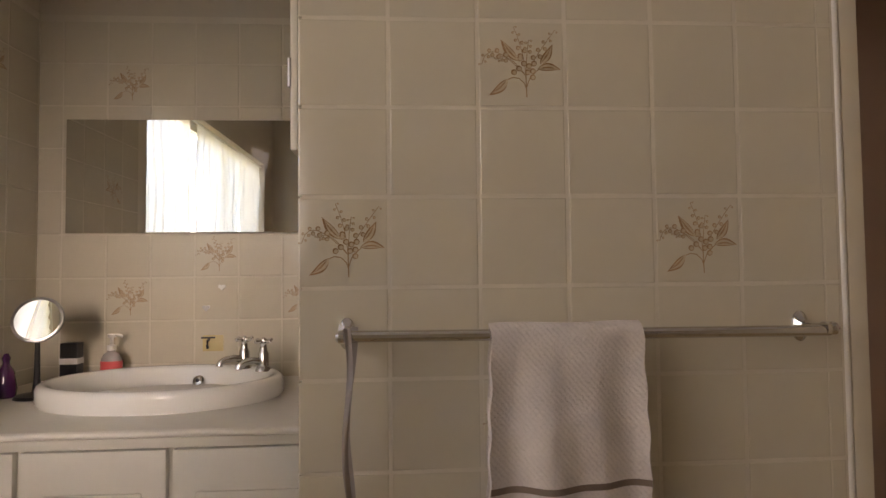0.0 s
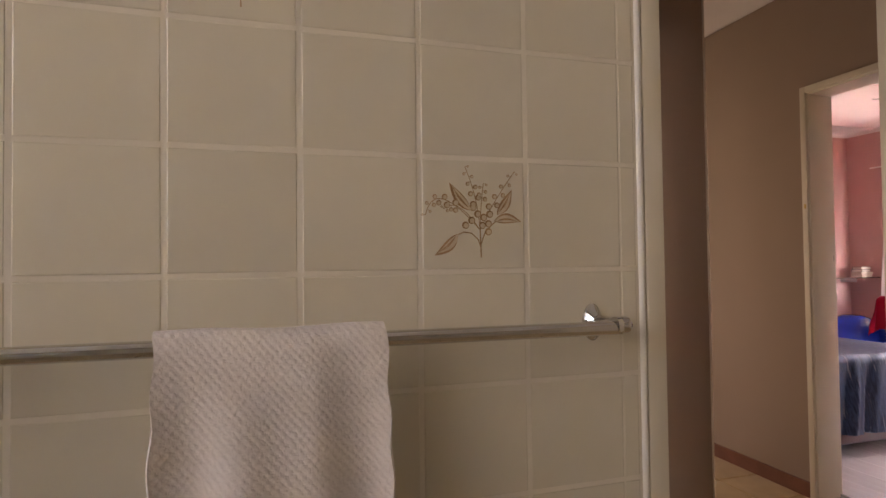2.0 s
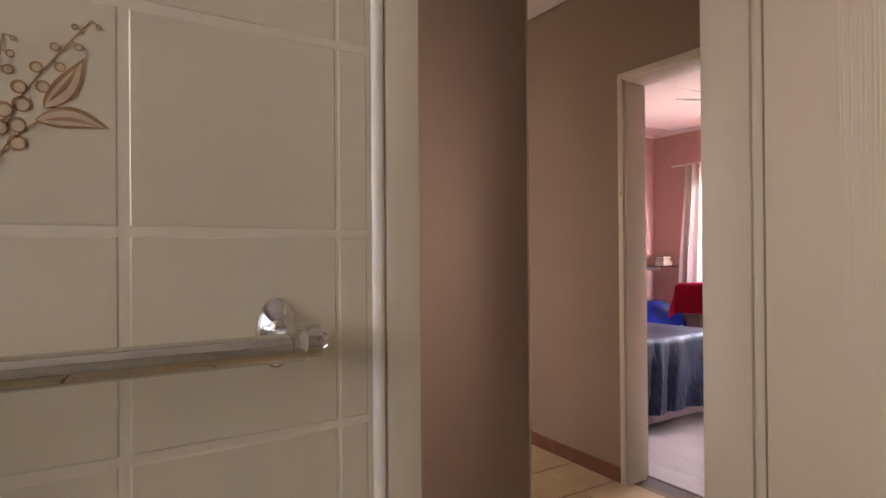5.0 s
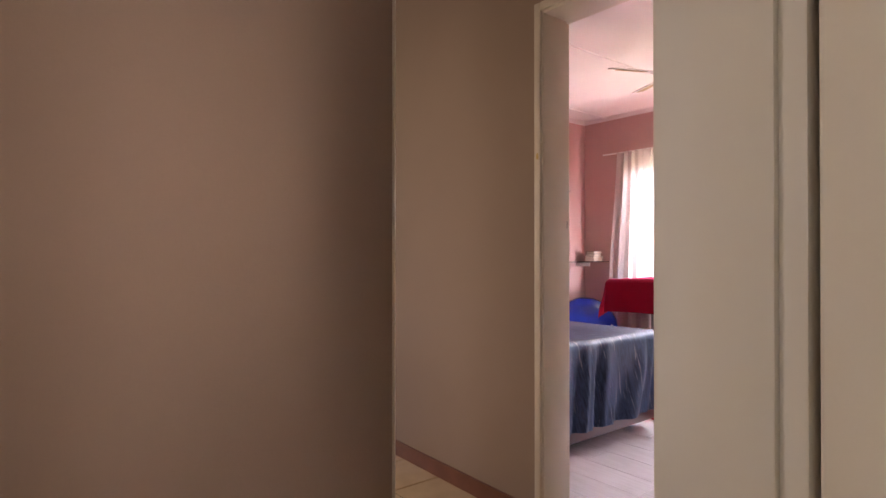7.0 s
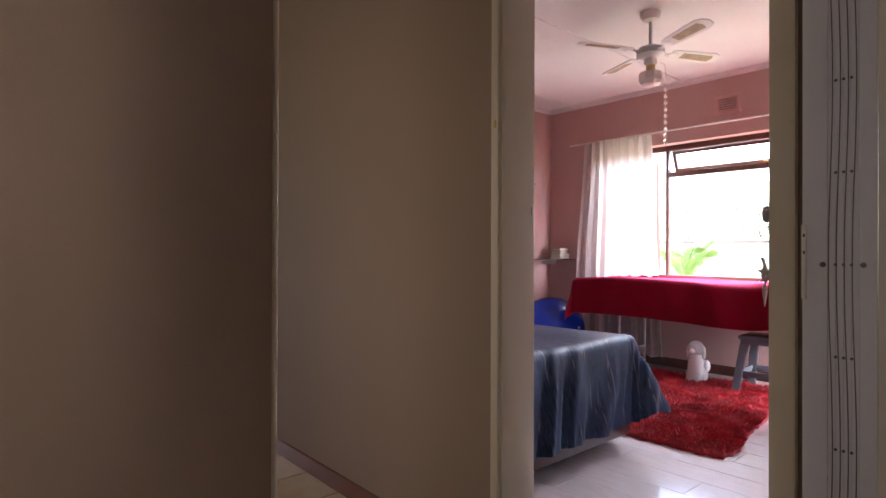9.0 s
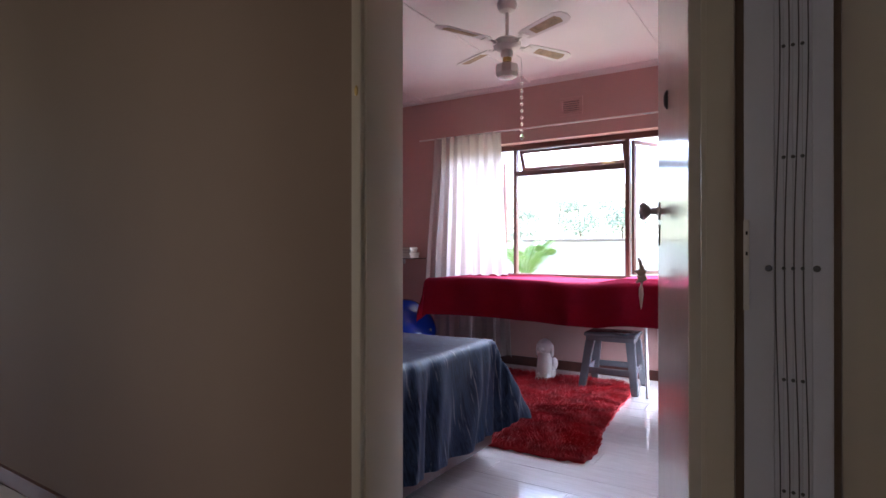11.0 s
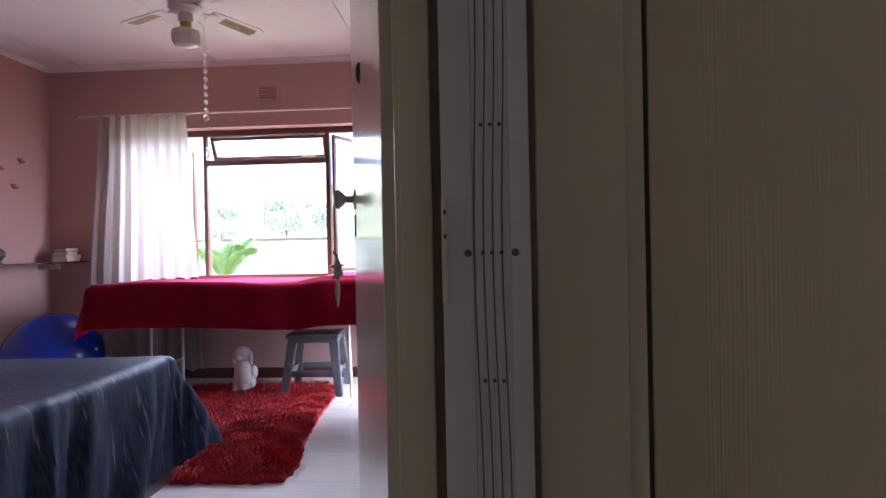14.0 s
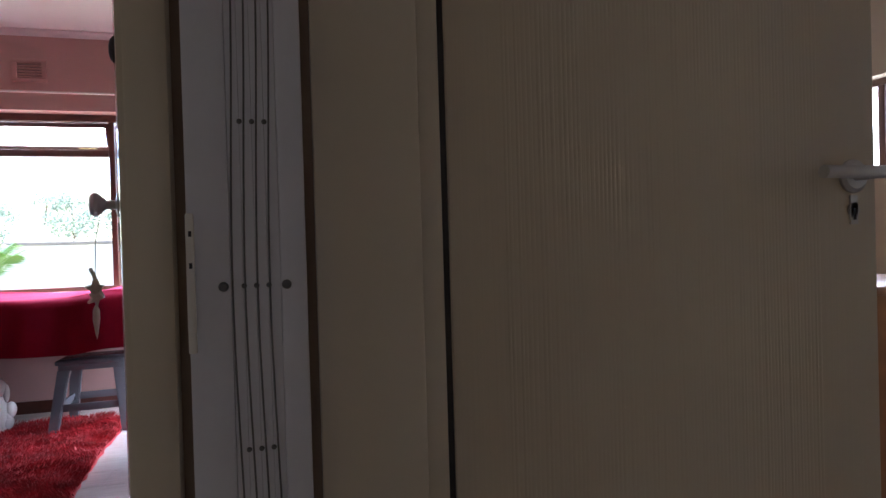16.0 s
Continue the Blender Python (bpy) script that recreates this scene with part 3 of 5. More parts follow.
def lever_handle(parent, x, z, side):
    h = part("handle_plate", lathe(B(), [(0, 0), (0.026, 0), (0.026, 0.004), (0.02, 0.008), (0, 0.008)], 24), STEEL, parent, "worn steel rose", Matrix.Translation((x, 0, z)) @ pose(0, 0, 0, -90 * side, 0, 0))
    bm = B()
    rod(bm, (x, 0.0, z), (x, 0.055 * side, z), 0.008)
    rod(bm, (x - 0.0, 0.055 * side, z), (x - 0.115, 0.055 * side, z), 0.0095)
    ball(bm, (x, 0.055 * side, z), 0.0095)
    part("lever", bm, STEEL, parent, "brushed steel lever")
    bm = B()
    prism(bm, [(0.011 * math.cos(a) , 0.011 * math.sin(a)) for a in [k * math.pi / 6 for k in range(12)]], 0, 0.003, Matrix.Translation((x, 0, z - 0.052)) @ pose(0, 0, 0, -90 * side, 0, 0))
    box(bm, x - 0.007, 0, z - 0.075, x + 0.007, 0.003 * side, z - 0.03)
    part("keyhole_plate", bm, STEEL, parent, "steel keyhole plate")
    part("keyhole", box(B(), x - 0.0022, 0.0028 * side, z - 0.068, x + 0.0022, 0.0042 * side, z - 0.05), BLACK_PLASTIC, parent)


lever_handle(study_door, 0.662, 1.172, -1)
bath_door = flush_door("door_bathroom", pose(1.650, 1.182, 0, 0, 0, -90.5), "open cream door with a combed paint finish", 0.80, 2.03, 0.04, DOOR_PAINT, -1, True, 0.130)
lever_handle(bath_door, 0.74, 1.187, -1)

bed_door = flush_door("door_bedroom", pose(3.08, 1.815, 0, 0, 0, 15.8), "open glossy cream bedroom door", 0.80, 2.03, 0.04, ENAMEL_WHITE, 1, False)
bm = lathe(B(), [(0, 0), (0.03, 0), (0.03, 0.004), (0.012, 0.008), (0.011, 0.028), (0.02, 0.036), (0.029, 0.046), (0.03, 0.054), (0.022, 0.063), (0, 0.066)], 24)
part("knob", bm, STEEL, bed_door, "dull steel door knob", Matrix.Translation((0.745, 0, 1.205)) @ pose(0, 0, 0, -90, 0, 0))
part("keyhole_plate", box(B(), 0.733, 0, 1.09, 0.757, 0.004, 1.16, 0.0015), STEEL, bed_door)
part("lock_edge_plate", box(B(), 0.7995, -0.03, 1.10, 0.802, -0.01, 1.30), STEEL, bed_door)
bm = lathe(B(), [(0, 0), (0.012, 0), (0.012, 0.003), (0.009, 0.008), (0.004, 0.011), (0, 0.011)], 20, (0, 0, 0), 1, 2.3)
part("coat_hook", bm, DARK_STEEL, bed_door, "dark oval metal coat hook", Matrix.Translation((0.46, 0, 1.505)) @ pose(0, 0, 0, -90, 0, 0))
# lock strike in the frame
sp = thing("strike_plate", (3.056, 2.5555, 1.17), "dark lock strike holes in the door frame", "lock plate")
part("latch_hole", box(B(), -0.011, -0.001, 0.022, 0.014, 0.001, 0.050), BLACK_PLASTIC, sp)
part("bolt_hole", box(B(), -0.006, -0.001, -0.040, 0.004, 0.001, -0.002), BLACK_PLASTIC, sp)


def charm(at):
    """A hanging string of small shells and stars with a long shell below."""
    c = thing("hanging_charm", at, "string of pearly shell stars hanging from the door knob", "ornament")
    part("cord", tube(B(), [(0, -0.02, 0.0), (0, -0.004, -0.08), (0, 0, -0.2), (0, 0, -0.33)], 0.0018, 6), STEEL, c)
    for k, z in enumerate((-0.205, -0.24, -0.27)):
        r = 0.042 - 0.006 * k
        out = []
        for i in range(10):
            a = math.pi * i / 5 + 0.3 * k
            q = r if i % 2 == 0 else r * 0.45
            out.append((q * math.cos(a), q * math.sin(a)))
        part("shell_star", prism(B(), out, -0.006, 0.006, Matrix.Translation((0, 0, z)) @ pose(0, 0, 0, 70, 0, 60 * k + 20)), SHELL, c)
    part("long_shell", lathe(B(), [(0, -0.12), (0.008, -0.10), (0.02, -0.05), (0.018, -0.02), (0.006, 0)], 12, (0, 0, -0.295), 1, 0.5), SHELL, c)
    return c


charm(Matrix.Translation((3.800, 2.078, 1.17)) @ Matrix.Scale(0.72, 4))

# ---------------- sliding security gate, folded ----------------


def folded_gate():
    """The folded gate stands in the passage beside the door frame; it shows its edge to the hall."""
    g = thing("security_gate", (2.872, 1.635, 0), "folded white metal trellis security gate beside the door frame", "security gate")
    part("post", box(B(), 0.0, 0.018, 0.012, 0.045, 0.062, 2.07, 0.003), GATE_PAINT, g)
    part("post", box(B(), 0.0, -0.062, 0.012, 0.045, -0.034, 2.07, 0.003), GATE_PAINT, g)
    for k in range(4):
        y = -0.0275 + k * 0.013
        part("lattice_bar", box(B(), 0.002, y - 0.0064, 0.012, 0.04, y + 0.0064, 2.07, 0.0006, 1), GATE_PAINT, g)
    # Dark tubes draw the shadow gaps between the lattice bars.
    for k in range(4):
        y = -0.0255 + k * 0.013
        part("lattice_gap_shade", tube(B(), [(0.0018, y + 0.0035 * math.sin((z - 0.145) * math.pi / 0.36), z) for z in [0.02 + 0.0455 * i for i in range(45)]], 0.0011, 5), BOLT, g, "thin dark tube drawn as the shadow gap between bars")
    for row in range(11):
        z = 0.145 + 0.18 * row
        for k in range(3):
            y = -0.021 + k * 0.013
            part("rivet", lathe(B(), [(0, 0.003), (0.0019, 0.0026), (0.0028, 0.001), (0.003, 0)], 10), BOLT, g, "", Matrix.Translation((0.002, y, z)) @ pose(0, 0, 0, 0, -90, 0))
    for y in (0.026, -0.040):
        part("bolt", lathe(B(), [(0, 0.005), (0.004, 0.0042), (0.0052, 0.0018), (0.0054, 0)], 14), BOLT, g, "dark bolt head", Matrix.Translation((0, y, 1.045)) @ pose(0, 0, 0, 0, -90, 0))
    part("latch_plate", box(B(), -0.004, 0.054, 0.975, 0.02, 0.0625, 1.125, 0.002), WHITE_PLASTIC, g, "white latch plate")
    part("latch_slot", box(B(), -0.0055, 0.0560, 1.066, -0.0035, 0.0590, 1.072), DARK_STEEL, g)
    part("latch_screw", box(B(), -0.0055, 0.0560, 1.100, -0.0035, 0.0590, 1.106), DARK_STEEL, g)
    return g


folded_gate()

# ---------------- bathroom ----------------


def tile_mesh(name, w, h, depth, mat, edge=0.0025):
    """A slab facing -y, bevelled round its face, origin in the middle of its back."""
    bm = B()
    back = [bm.verts.new((x * w / 2, 0, z * h / 2)) for x, z in ((-1, -1), (1, -1), (1, 1), (-1, 1))]
    side = [bm.verts.new((x * w / 2, -depth + edge * 0.6, z * h / 2)) for x, z in ((-1, -1), (1, -1), (1, 1), (-1, 1))]
    face = [bm.verts.new((x * (w / 2 - edge), -depth, z * (h / 2 - edge))) for x, z in ((-1, -1), (1, -1), (1, 1), (-1, 1))]
    for a, b in ((back, side), (side, face)):
        for k in range(4):
            bm.faces.new((a[k], a[(k + 1) % 4], b[(k + 1) % 4], b[k]))
    bm.faces.new(face)
    return mesh_of(bm, name, mat, 20)


def leaf_outline(length, width, bend, n=9):
    """A pointed leaf along +x."""
    up, down = [], []
    for i in range(n + 1):
        s = i / n
        wdt = width * math.sin(math.pi * s ** 0.8) * 0.5
        c = bend * length * math.sin(math.pi * s)
        up.append((s * length, c + wdt))
        down.append((s * length, c - wdt))
    return up + down[::-1][1:-1]


def motif_parts():
    """A printed spray of lily of the valley, on a tile 0.14 wide, in the x-z plane facing -y."""
    tan, brown = B(), B()
    turn = Matrix(((1, 0, 0, 0), (0, 0, 1, 0), (0, 1, 0, 0), (0, 0, 0, 1)))

    def leaf(x, z, deg, length, width, bend):
        m = Matrix.Translation((x, -0.0003, z)) @ pose(0, 0, 0, 0, -deg, 0) @ turn
        prism(brown, leaf_outline(length, width, bend), -0.0002, 0.0, m)
        prism(tan, leaf_outline(length * 0.9, width * 0.68, bend * 0.95), -0.0002, 0.00012, Matrix.Translation((0.02 * length, -0.0003, 0)) @ m)
        for k in (-0.25, 0.0, 0.25):
            prism(brown, leaf_outline(length * 0.75, width * 0.06, bend * 0.9 + k * 0.12), -0.0002, 0.00015, Matrix.Translation((0.1 * length * math.cos(math.radians(deg)), -0.00045, 0.1 * length * math.sin(math.radians(deg)))) @ m)

    def strip(pts, w):
        for (x0, z0), (x1, z1) in zip(pts, pts[1:]):
            d = Vector((x1 - x0, 0, z1 - z0))
            nrm = Vector((-d.z, 0, d.x)).normalized() * w / 2
            vs = [brown.verts.new(Vector((x, -0.0006, z)) + s * nrm) for x, z, s in ((x0, z0, 1), (x1, z1, 1), (x1, z1, -1), (x0, z0, -1))]
            brown.faces.new(vs)

    def bell(x, z, r):
        prism(brown, [(r * math.cos(a), r * math.sin(a)) for a in [k * math.pi / 5 for k in range(10)]], 0, 0.0002, Matrix.Translation((x, -0.0006, z)) @ turn)
        prism(tan, [(r * 0.68 * math.cos(a), r * 0.68 * math.sin(a)) for a in [k * math.pi / 5 for k in range(10)]], 0, 0.0002, Matrix.Translation((x + r * 0.1, -0.0009, z - r * 0.1)) @ turn)

    base = (0.007, -0.022)
    sprays = (((-0.063, -0.004), (-0.052, 0.044), 9), ((-0.040, 0.004), (-0.022, 0.020), 6), ((-0.012, 0.056), (0.004, 0.020), 8), ((0.012, 0.036), (0.008, 0.010), 5), ((0.054, 0.052), (0.022, 0.010), 8))
    for tip, mid, count in sprays:
        pts = []
        for i in range(13):
            s = i / 12
            pts.append(((1 - s) ** 2 * base[0] + 2 * s * (1 - s) * mid[0] + s * s * tip[0], (1 - s) ** 2 * base[1] + 2 * s * (1 - s) * mid[1] + s * s * tip[1]))
        strip(pts, 0.0009)
        for i in range(13 - count, 13):
            x, z = pts[i]
            r = 0.0044 * (1.35 - i / 12)
            side = 1 if i % 2 else -1
            dx, dz = pts[i][0] - pts[i - 1][0], pts[i][1] - pts[i - 1][1]
            ln = math.hypot(dx, dz)
            bell(x - side * dz / ln * 0.0042, z + side * dx / ln * 0.0042 - 0.001, r)
            strip([(x, z), (x - side * dz / ln * 0.004, z + side * dx / ln * 0.004)], 0.0006)
    for x, z in ((0.004, -0.002), (0.012, -0.006), (-0.004, -0.010), (0.018, -0.014), (0.020, -0.002), (-0.012, -0.016), (0.010, -0.016), (0.018, -0.024), (-0.002, 0.006)):
        bell(x, z, 0.0047)
    strip([(0.008, -0.056), (0.0075, -0.040), (0.007, -0.022)], 0.0016)
    strip([(0.0078, -0.044), (0.0045, -0.034), (-0.004, -0.026), (-0.014, -0.0245), (-0.025, -0.029)], 0.0013)
    strip([(0.0078, -0.040), (0.013, -0.026), (0.022, -0.016), (0.030, -0.009)], 0.0013)
    leaf(-0.022, -0.027, 221, 0.040, 0.013, 0.08)
    leaf(0.026, -0.010, -2, 0.037, 0.013, 0.10)
    leaf(0.030, -0.003, 58, 0.038, 0.013, -0.06)
    leaf(-0.005, 0.002, 129, 0.044, 0.013, 0.05)
    return mesh_of(tan, "motif_fill", MOTIF_TAN, 0), mesh_of(brown, "motif_lines", MOTIF_BROWN, 0)


MOTIF_FILL, MOTIF_LINES = motif_parts()


def piece(name, me, parent, at):
    ob = new(name, me)
    ob.parent = parent
    ob.matrix_basis = at
    return ob


def towel_rail():
    r = thing("towel_rail", (0.325, 1.0, 1.13), "polished chrome towel rail on the tiled wall", "towel rail")
    part("bar", rod(B(), (-0.345, -0.07, 0), (0.363, -0.07, -0.003), 0.0084, 24), CHROME, r)
    for s in (-1, 1):
        x = 0.367 if s > 0 else -0.350
        m = lathe(B(), [(0, 0), (0.0195, 0), (0.0195, 0.003), (0.017, 0.0065), (0.012, 0.010), (0.0085, 0.016), (0, 0.018)], 28, (0, 0, 0), 0.72, 1.24)
        mount = part("mount", m, CHROME, r, "", Matrix.Translation((x, 0, -0.003)) @ pose(0, 0, 0, 90, 0, 0))
        bm = tube(B(), [(x, -0.006, -0.003), (x, -0.03, -0.002), (x - 0.002 * s, -0.055, 0.0), (x - 0.004 * s, -0.072, 0.0)], 0.0066, 14)
        part("bracket", bm, CHROME, r)
        cap = lathe(B(), [(0, 0), (0.0102, 0), (0.0102, 0.006), (0.0092, 0.008), (0.0102, 0.01), (0.0098, 0.017), (0.0062, 0.021), (0, 0.022)], 20)
        part("end_cap", cap, CHROME, r, "", Matrix.Translation((0.355 if s > 0 else -0.337, -0.07, 0)) @ pose(0, 0, 0, 0, 90 * s, 0))
    return r


towel_rail()


def hand_towel():
    """Folded in half over the rail; the front drop carries a brown band near its hem."""
    x0, x1, yr, zr = 0.184, 0.402, 0.93, 1.13

    def f(u, v):
        s = (v - 0.5) * 0.62
        dd = abs(s)
        fold = 0.0085 * math.sin(8.5 * u + 0.2 + 3 * dd) + 0.005 * math.sin(17 * u - 6 * dd) + 0.0015 * noise.noise(Vector((u * 6, dd * 14, 1)))
        r = 0.016
        if abs(s) < r * 1.5708:
            a = s / r
            y, z = yr - r * math.sin(-a) , zr + r * math.cos(a)
            y = yr + r * math.sin(a)
            k = 0.0
        else:
            d = abs(s) - r * 1.5708
            y, z = (yr + r if s > 0 else yr - r), zr - d
            k = min(1.0, d / 0.12)
        out = (fold * k - 0.004 * k) if s < 0 else -fold * k * 0.5
        spread = 0.012 * k * (abs(s) / 0.31) * (u - 0.5)
        wob = 0.0015 * math.sin(60 * v + 13 * u)
        return (x0 + (x1 - x0) * u + spread + wob * (1 if u in (0, 1) else 0.3), y + out * (1.0 if s < 0 else 1.0), z + 0.0012 * math.sin(9 * u) * (1 - k))
    t = thing("hand_towel", (0, 0, 0), "beige waffle-weave hand towel hanging over the rail", "towel")
    part("cloth", sheet(B(), f, 44, 70, 0.005), TOWEL, t)

    def band(u, v):
        p = Vector(f(u, 0.104 + 0.014 * v))
        return (p.x, p.y - 0.0012, p.z + 0.006 * u)
    part("woven_band", sheet(B(), band, 44, 3, 0.001), TOWEL_BAND, t, "brown woven band")


hand_towel()


def hanging_ribbon():
    r = thing("hanging_brush", (-0.016, 0.93, 1.13), "grey ribbon loop with a wooden back brush hanging from the rail", "brush")

    def f(u, v):
        z = 0.012 - 0.25 * v
        return (-0.006 + 0.011 * u * (1 - 0.5 * v) + 0.004 * math.sin(7 * v) + 0.004 * v, -0.013 + 0.004 * math.sin(5 * v + 3 * u), z)

    def g(u, v):
        z = 0.012 - 0.25 * v
        return (-0.002 + 0.010 * u * (1 - 0.4 * v) + 0.005 * math.sin(6 * v + 1.4), 0.013 - 0.004 * math.sin(4 * v), z)
    part("ribbon", sheet(B(), f, 4, 24, 0.0008), RIBBON, r)
    part("ribbon", sheet(B(), g, 4, 24, 0.0008), RIBBON, r)
    bm = lathe(B(), [(0, -0.30), (0.03, -0.295), (0.042, -0.27), (0.036, -0.245), (0.0, -0.238)], 20, (0.004, 0, 0), 1, 0.45)
    part("brush_head", bm, ORANGE_WOOD, r, "varnished wooden brush head")


hanging_ribbon()

# vanity unit in the alcove
v = thing("vanity_cabinet", (-0.61, 1.42, 0), "cream painted vanity cabinet with panelled doors", "cabinet")
part("body", box(B(), -0.515, 0.001, 0.0, 0.515, 0.60, 0.8675), CUPBOARD, v)
part("edge_moulding", box(B(), -0.515, -0.021, 0.858, 0.515, -0.0165, 0.8675, 0.002), CUPBOARD, v)
part("top_rail", box(B(), -0.515, -0.016, 0.845, 0.515, 0.0005, 0.8675, 0.002), CUPBOARD, v)
for x0, x1 in ((-0.51, -0.167), (-0.153, 0.152), (0.166, 0.51)):
    d = part("door", box(B(), x0, -0.018, 0.09, x1, 0.0, 0.840, 0.003), CUPBOARD, v)
    bm = B()
    box(bm, x0 + 0.05, -0.023, 0.14, x1 - 0.05, -0.0185, 0.75, 0.004)
    part("raised_panel", bm, CUPBOARD, d)
top = part("worktop", box(B(), -1.118, 1.395, 0.868, -0.096, 2.018, 0.885, 0.005, 3), WORKTOP)
tagged(top, "plain cream laminate worktop under the basin", "worktop")
part("edge_strip", rod(B(), (-1.118, 1.396, 0.8765), (-0.096, 1.396, 0.8765), 0.0072, 14), WORKTOP, top)


def basin():
    b = thing("wash_basin", (-0.60, 1.735, 0.885), "white oval ceramic basin with chrome taps set in a worktop", "basin")
    prof = [(0.985, 0.0), (1.0, 0.008), (1.0, 0.038), (0.985, 0.05), (0.955, 0.055), (0.915, 0.054), (0.885, 0.046), (0.86, 0.03), (0.80, -0.02), (0.68, -0.07), (0.45, -0.105), (0.15, -0.115), (0.0, -0.116)]
    bm = lathe(B(), prof, 72, (0, 0, 0), 0.318, 0.212)
    part("bowl", bm, CERAMIC, b, smooth=60)
    part("overflow", lathe(B(), [(0, 0.004), (0.008, 0.004), (0.014, 0.003), (0.017, 0.0), (0.012, -0.001)], 20), CHROME, b, "chrome overflow ring", Matrix.Translation((0.03, 0.165, 0.012)) @ pose(0, 0, 0, 64, 0, -6))
    part("overflow_hole", lathe(B(), [(0, 0.005), (0.006, 0.005), (0.006, 0.003)], 12), DARK_STEEL, b, "", Matrix.Translation((0.03, 0.165, 0.012)) @ pose(0, 0, 0, 64, 0, -6))
    for x, y, turn in ((0.172, 0.148, 205), (0.243, 0.092, 205)):
        tap = part("tap", lathe(B(), [(0, 0.0), (0.024, 0.0), (0.022, 0.008), (0.016, 0.014), (0.016, 0.05), (0.012, 0.058), (0.009, 0.075), (0.011, 0.08), (0.006, 0.084), (0, 0.085)], 20), CHROME, b, "chrome pillar tap", Matrix.Translation((x, y, 0.05)) @ pose(0, 0, 0, 0, 0, turn))
        part("spout", tube(B(), [(0.0, 0, 0.026), (0.03, 0, 0.032), (0.056, 0, 0.028), (0.068, 0, 0.019), (0.070, 0, 0.010)], 0.0105, 12), CHROME, tap)
        bm = B()
        for a in range(4):
            c, s = math.cos(a * math.pi / 2 + 0.5), math.sin(a * math.pi / 2 + 0.5)
            rod(bm, (0, 0, 0.085), (0.026 * c, 0.026 * s, 0.087), 0.0042, 8)
            ball(bm, (0.027 * c, 0.027 * s, 0.087), 0.006, 10, 6)
        ball(bm, (0, 0, 0.088), 0.009, 10, 6)
        part("cross_handle", bm, CHROME, tap)


basin()

# bathroom mirror: two panes side by side
m = thing("wall_mirror", (-0.655, 2.019, 1.538), "frameless rectangular mirror on the tiled wall", "mirror")
part("mirror_pane", box(B(), -0.372, -0.012, -0.184, 0.372, -0.006, 0.184, 0.0015), MIRROR, m, smooth=0)
part("backing", box(B(), -0.36, -0.0055, -0.175, 0.36, 0.0, 0.175), BLACK_PLASTIC, m)

c = thing("wall_cabinet", (-0.096, 1.35, 1.43), "shallow white wall cabinet beside the mirror", "cabinet")
part("body", box(B(), -0.022, -0.25, 0.004, 0.0, 0.25, 0.68), CUPBOARD, c)
part("door", box(B(), -0.035, -0.25, 0, -0.0225, -0.002, 0.68, 0.003), CUPBOARD, c)
part("door", box(B(), -0.035, 0.002, 0, -0.0225, 0.25, 0.68, 0.003), CUPBOARD, c)
for z in (0.11, 0.52):
    part("hinge", rod(B(), (-0.036, -0.247, z), (-0.036, -0.247, z + 0.05), 0.004), STEEL, c)


def soap_pump(at):
    s = thing("soap_dispenser", at, "clear pump bottle of hand soap with a red label", "soap bottle")
    part("bottle", lathe(B(), [(0, 0), (0.028, 0), (0.031, 0.006), (0.031, 0.072), (0.024, 0.088), (0.012, 0.096), (0.012, 0.10), (0, 0.10)], 24, (0, 0, 0), 1, 0.7), CLEAR, s)
    part("soap", lathe(B(), [(0, 0.003), (0.028, 0.004), (0.0285, 0.05), (0, 0.05)], 24, (0, 0, 0), 1, 0.68), LABEL_WHITE, s, "pale liquid soap")
    part("label", lathe(B(), [(0.030, 0.022), (0.0325, 0.022), (0.0325, 0.068), (0.030, 0.068)], 24, (0, 0, 0), 1, 0.7), LABEL_RED, s, "red label")
    bm = lathe(B(), [(0, 0.10), (0.013, 0.10), (0.013, 0.115), (0.005, 0.118), (0.005, 0.138), (0.011, 0.14), (0.012, 0.15), (0, 0.151)], 18)
    tube(bm, [(0, 0, 0.146), (0.018, 0, 0.147), (0.032, 0, 0.142)], 0.0045, 8)
    part("pump", bm, WHITE_PLASTIC, s, "white pump head")


soap_pump((-0.852, 1.955, 0.886))


def vanity_mirror(at):
    s = thing("makeup_mirror", at, "round makeup mirror on a slim dark stand", "mirror")
    part("base", lathe(B(), [(0, 0), (0.055, 0), (0.05, 0.008), (0.012, 0.014), (0.008, 0.05), (0.006, 0.165), (0, 0.165)], 24), BLACK_PLASTIC, s)
    f = part("rim", lathe(B(), [(0.056, -0.005), (0.062, -0.004), (0.065, 0.0), (0.062, 0.004), (0.056, 0.005)], 40), STEEL, s, "steel rim", Matrix.Translation((0, 0, 0.212)) @ pose(0, 0, 0, 72, 0, 13))
    part("glass", lathe(B(), [(0, -0.003), (0.057, -0.003), (0.057, 0.003), (0, 0.003)], 40), MIRROR, f)


